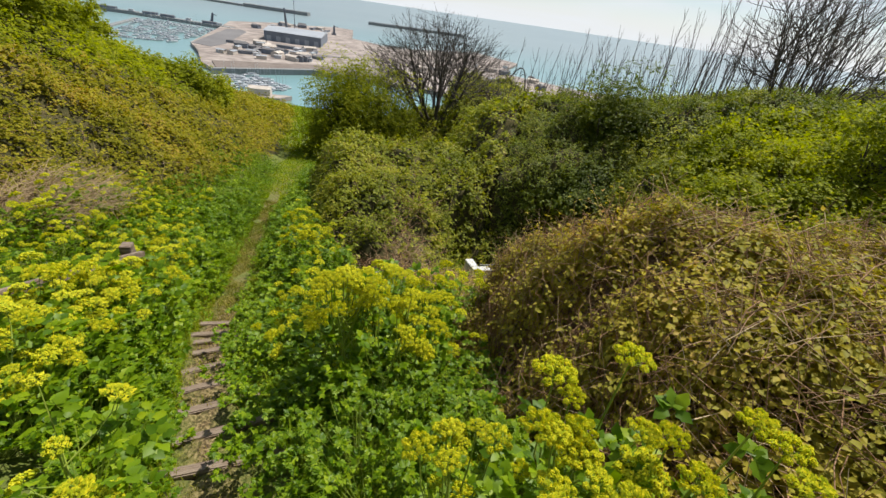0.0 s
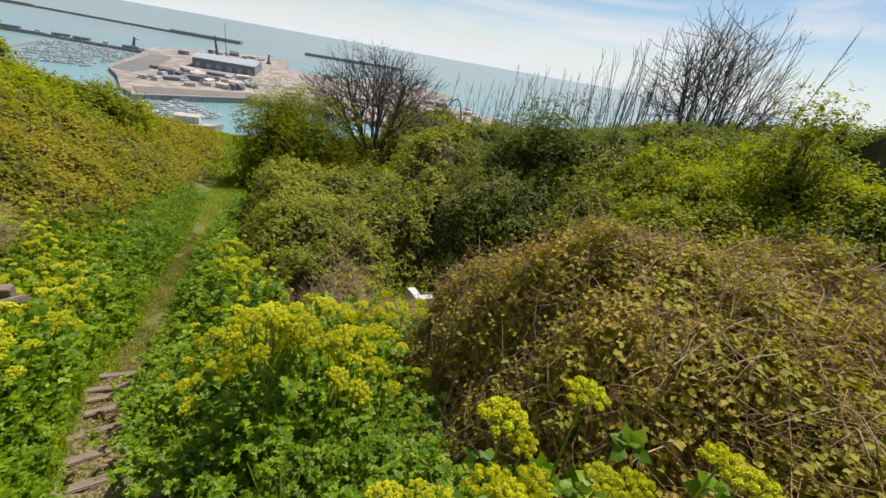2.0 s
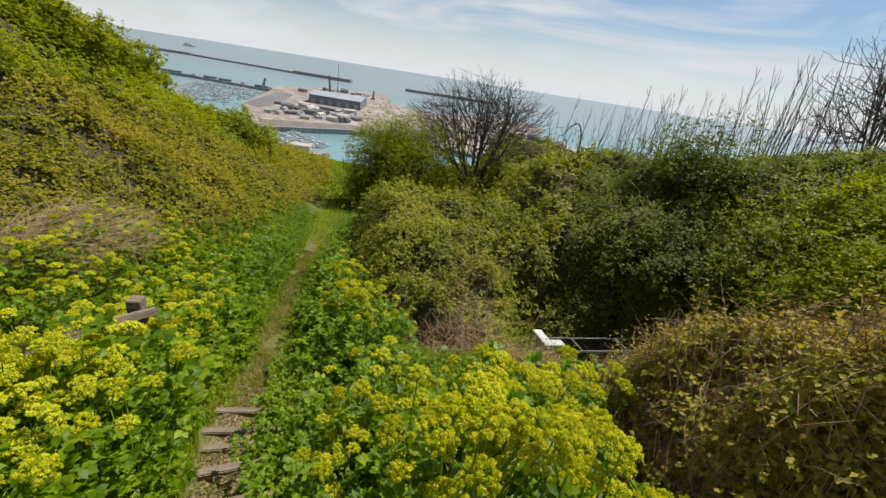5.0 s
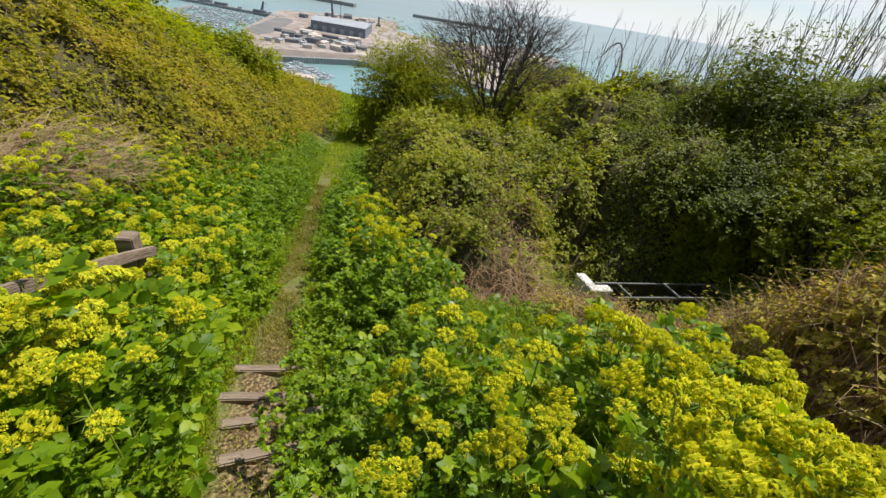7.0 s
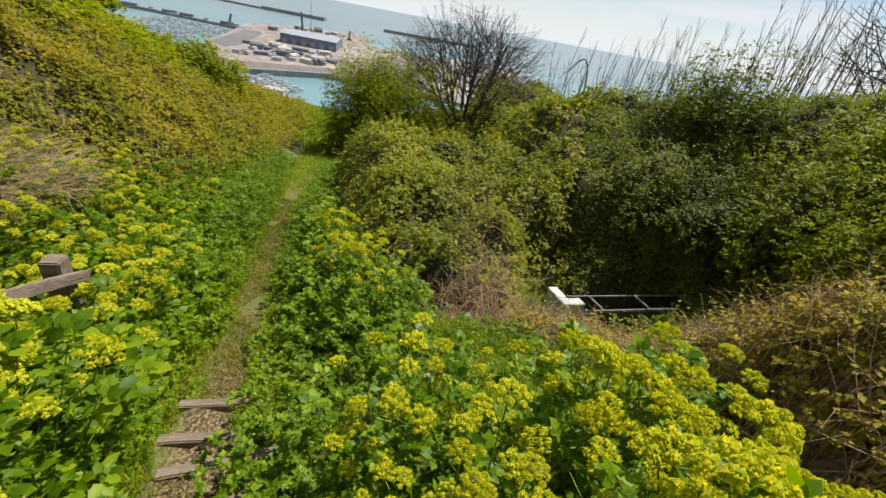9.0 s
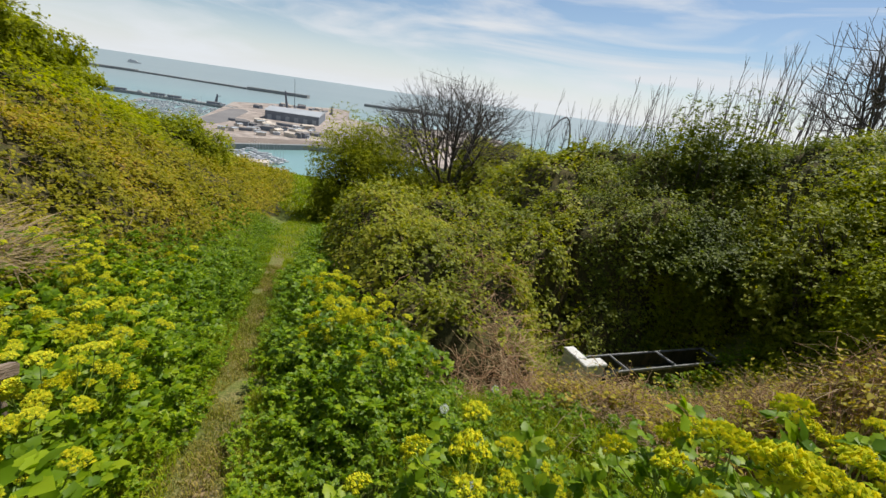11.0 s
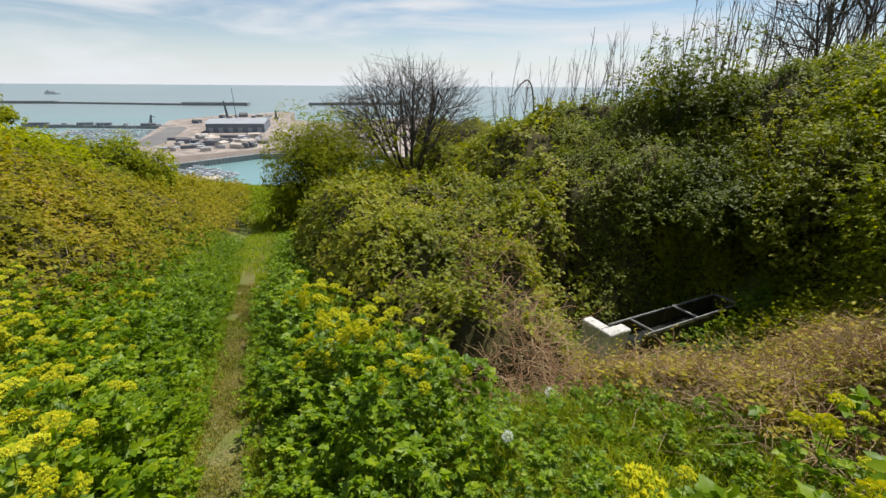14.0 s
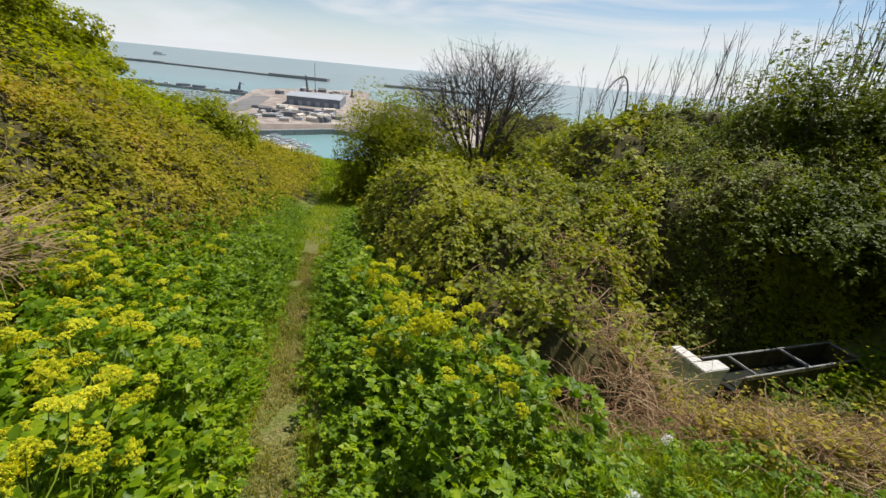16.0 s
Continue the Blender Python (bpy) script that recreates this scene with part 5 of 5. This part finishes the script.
# warehouse
ware = tagged(new("warehouse"), "large low warehouse with pale metal roof, grey walls", "warehouse")
shell = part("wall", prism([(-199, 533), (-134, 530), (-146, 612), (-211, 604)], QUAY, QUAY + 10), M_CLAD, ware)
bm = bmesh.new()
vs = [bm.verts.new(q) for q in ((-200, 532, QUAY + 10.01), (-133, 529, QUAY + 10.01), (-145, 613, QUAY + 10.01), (-212, 605, QUAY + 10.01), (-206, 568, QUAY + 12.5), (-139, 571, QUAY + 12.5))]
for q in ((0, 1, 5, 4), (2, 3, 4, 5), (1, 2, 5), (3, 0, 4), (3, 2, 1, 0)):
    bm.faces.new([vs[i] for i in q])
part("roof", bm, M_ROOF, ware, "pale ribbed metal roof")
for k in range(6):
    f = (k + 0.5) / 6
    x, y = -199 + 65 * f, 533 - 3 * f
    part("loading_door", prism([(x - 2.4, y - 0.4), (x + 2.4, y - 0.5), (x + 2.4, y - 0.05), (x - 2.4, y - 0.05)], QUAY, QUAY + 5.4), M_ROOF, shell)

# sheds, cabins and stacks on the quay
rs = random.Random(31)


def shed(w, d, h, roof_h, wall, roof):
    root = new("harbour_shed")
    part("wall", prism([(-w / 2, -d / 2), (w / 2, -d / 2), (w / 2, d / 2), (-w / 2, d / 2)], 0, h), wall, root)
    bm = bmesh.new()
    e = 0.3
    vs = [bm.verts.new(q) for q in ((-w / 2 - e, -d / 2 - e, h + 0.01), (w / 2 + e, -d / 2 - e, h + 0.01), (w / 2 + e, d / 2 + e, h + 0.01), (-w / 2 - e, d / 2 + e, h + 0.01), (-w / 2 - e, 0, h + roof_h), (w / 2 + e, 0, h + roof_h))]
    for q in ((0, 1, 5, 4), (2, 3, 4, 5), (1, 2, 5), (3, 0, 4), (3, 2, 1, 0)):
        bm.faces.new([vs[i] for i in q])
    part("roof", bm, roof, root)
    return tagged(root, "small harbour building with a shallow roof", "building", group="buildings and cabins on the quay")


SHEDS = [shed(12, 7, 3.6, 1.2, M_BEIGE, M_BEIGE), shed(8, 5, 2.8, 0.6, M_BEIGE, M_ROOF), shed(18, 4, 2.6, 0.5, M_CLAD, M_SLIP), shed(6, 2.6, 2.6, 0.2, M_WHITE, M_WHITE), shed(12, 6, 4, 1.2, M_CLAD, M_SLIP)]
seen = set()


def put_copy(kinds, j, m):
    if id(kinds[j]) in seen:
        return copy_thing(kinds[j], m)
    seen.add(id(kinds[j]))
    kinds[j].matrix_basis = m
    return kinds[j]


for k in range(84):
    f, g = rs.random(), rs.random()
    if k < 44:
        x, y = -186 + 90 * f - 25 * g, 385 + 105 * g
    elif k < 66:
        x, y = -262 + 100 * f, 640 + 150 * g
    else:
        x, y = -40 + 150 * f, 400 + 190 * g
    put_copy(SHEDS, rs.randrange(5), pose(x, y, QUAY, 0, 0, rs.choice([0, 90, 20, -25]) + rs.uniform(-8, 8)))
for x in (-452, -440, -412, -385, -360, -330, -300, -286):
    put_copy(SHEDS, rs.randrange(1, 4), pose(x, float(np.interp(x, [-460, -404, -268], [640, 640, 612])), SEA + 3.6, 0, 0, rs.uniform(-8, 8)))
put_copy(SHEDS, 0, pose(-103, 263, SEA + 2.6, 0, 0, 10))
solid("near_quay", prism([(-120, 252), (-90, 258), (-86, 268), (-118, 264)], SEA - 2, SEA + 2.6), M_QUAY, "small quay below the hill", "quay", "structure")

# masts and cranes
for x, y, h, lean in ((-217, 670, 29, -5), (-161, 716, 13, 2), (-305, 634, 13, 12), (-212, 690, 46, 0)):
    bm = bmesh.new()
    bmesh.ops.create_cone(bm, segments=8, radius1=2.0 if h < 40 else 0.5, radius2=1.1 if h < 40 else 0.3, depth=h, cap_ends=True)
    bmesh.ops.translate(bm, verts=bm.verts, vec=(0, 0, h / 2))
    c = tagged(new("crane"), "dark slender harbour crane mast", "crane")
    tower = part("mast", bm, M_MAST, c)
    part("base", prism([(-3, -3), (3, -3), (3, 3), (-3, 3)], 0, 2.5), M_MAST, c)
    if h < 40:
        part("jib", prism([(-0.5, -1), (h * 0.4, -0.6), (h * 0.4, 0.6), (-0.5, 1)], h * 0.86, h * 0.90), M_MAST, tower)
    c.matrix_world = pose(x, y, QUAY - 0.01, 0, lean, 25)


# boats
def boat(L, mast):
    root = new("moored_boat")
    w = L * 0.32
    bm = bmesh.new()
    rows = []
    for f, bw in ((0, 0.75), (0.25, 1), (0.55, 0.95), (0.8, 0.6), (1.0, 0.06)):
        x = (f - 0.5) * L
        rows.append([bm.verts.new((x, s * w / 2 * bw * k, z)) for s, k, z in ((-1, 1, L * 0.12), (-1, 0.6, -0.2), (1, 0.6, -0.2), (1, 1, L * 0.12))])
    for p, q in zip(rows, rows[1:]):
        for i in range(4):
            bm.faces.new((p[i], p[(i + 1) % 4], q[(i + 1) % 4], q[i]))
    bm.faces.new(rows[0])
    bm.faces.new(rows[-1][::-1])
    bmesh.ops.recalc_face_normals(bm, faces=bm.faces[:])
    hull = part("hull", bm, M_WHITE, root)
    part("cabin", prism([(-0.25 * L, -w * 0.3), (0.15 * L, -w * 0.28), (0.24 * L, 0), (0.15 * L, w * 0.28), (-0.25 * L, w * 0.3)], L * 0.12, L * 0.21), M_ROOF, root)
    if mast:
        bm = bmesh.new()
        bmesh.ops.create_cone(bm, segments=5, radius1=0.12, radius2=0.07, depth=L * 1.2, cap_ends=True)
        bmesh.ops.translate(bm, verts=bm.verts, vec=(0, 0, L * 0.72))
        part("mast", bm, M_WHITE, hull)
    return tagged(root, "white boat moored in the marina", "boat", group="boats moored in the harbour")


BOATS = [boat(9, True), boat(11, True), boat(8, False), boat(13, False)]
for row in range(9):
    f = row / 8
    for k in range(13):
        g = (k + rs.uniform(-0.25, 0.25)) / 12
        if rs.random() < 0.12:
            continue
        a, b = (-300 + 50 * g, 425 + 15 * g), (-372 + 95 * g, 598 - 12 * g)
        x, y = a[0] + (b[0] - a[0]) * f, a[1] + (b[1] - a[1]) * f
        put_copy(BOATS, rs.randrange(4), pose(x, y, SEA + 0.1, 0, 0, 70 + rs.uniform(-12, 12) + 180 * (k % 2)))
for a, b, num in (((-154, 314), (-126, 278), 9), ((-140, 324), (-104, 285), 11), ((-124, 312), (-99, 290), 8)):
    d = Vector((b[0] - a[0], b[1] - a[1])).normalized()
    s = Vector((-d.y, d.x))
    bm = prism([(a[0] + s.x, a[1] + s.y), (b[0] + s.x, b[1] + s.y), (b[0] - s.x, b[1] - s.y), (a[0] - s.x, a[1] - s.y)], SEA - 0.5, SEA + 0.5)
    solid("pontoon", bm, M_ROOF, "floating pontoon walkway with boats on both sides", "pontoon")
    for k in range(num):
        f = (k + 0.5) / num
        for sg in (-1, 1):
            if rs.random() < 0.15:
                continue
            x, y = a[0] + (b[0] - a[0]) * f + s.x * sg * 6.4, a[1] + (b[1] - a[1]) * f + s.y * sg * 6.4
            put_copy(BOATS, rs.randrange(4), pose(x, y, SEA + 0.1, 0, 0, math.degrees(math.atan2(s.y, s.x)) + rs.uniform(-6, 6)) @ Matrix.Scale(0.85, 4))
ferry = tagged(new("ferry"), "white ferry far out on the sea", "ship")
part("hull", prism([(-45, -10), (35, -10), (55, 0), (35, 10), (-45, 10)], 0, 12), M_WHITE, ferry)
part("superstructure", prism([(-40, -8), (25, -8), (25, 8), (-40, 8)], 12.01, 24), M_WHITE, ferry)
part("funnel", prism([(-25, -3), (-15, -3), (-15, 3), (-25, 3)], 24.01, 31), M_CLAD, ferry)
ferry.matrix_world = pose(-1315, 2023, SEA - 0.5, 0, 0, 20) @ Matrix.Scale(0.5, 4)
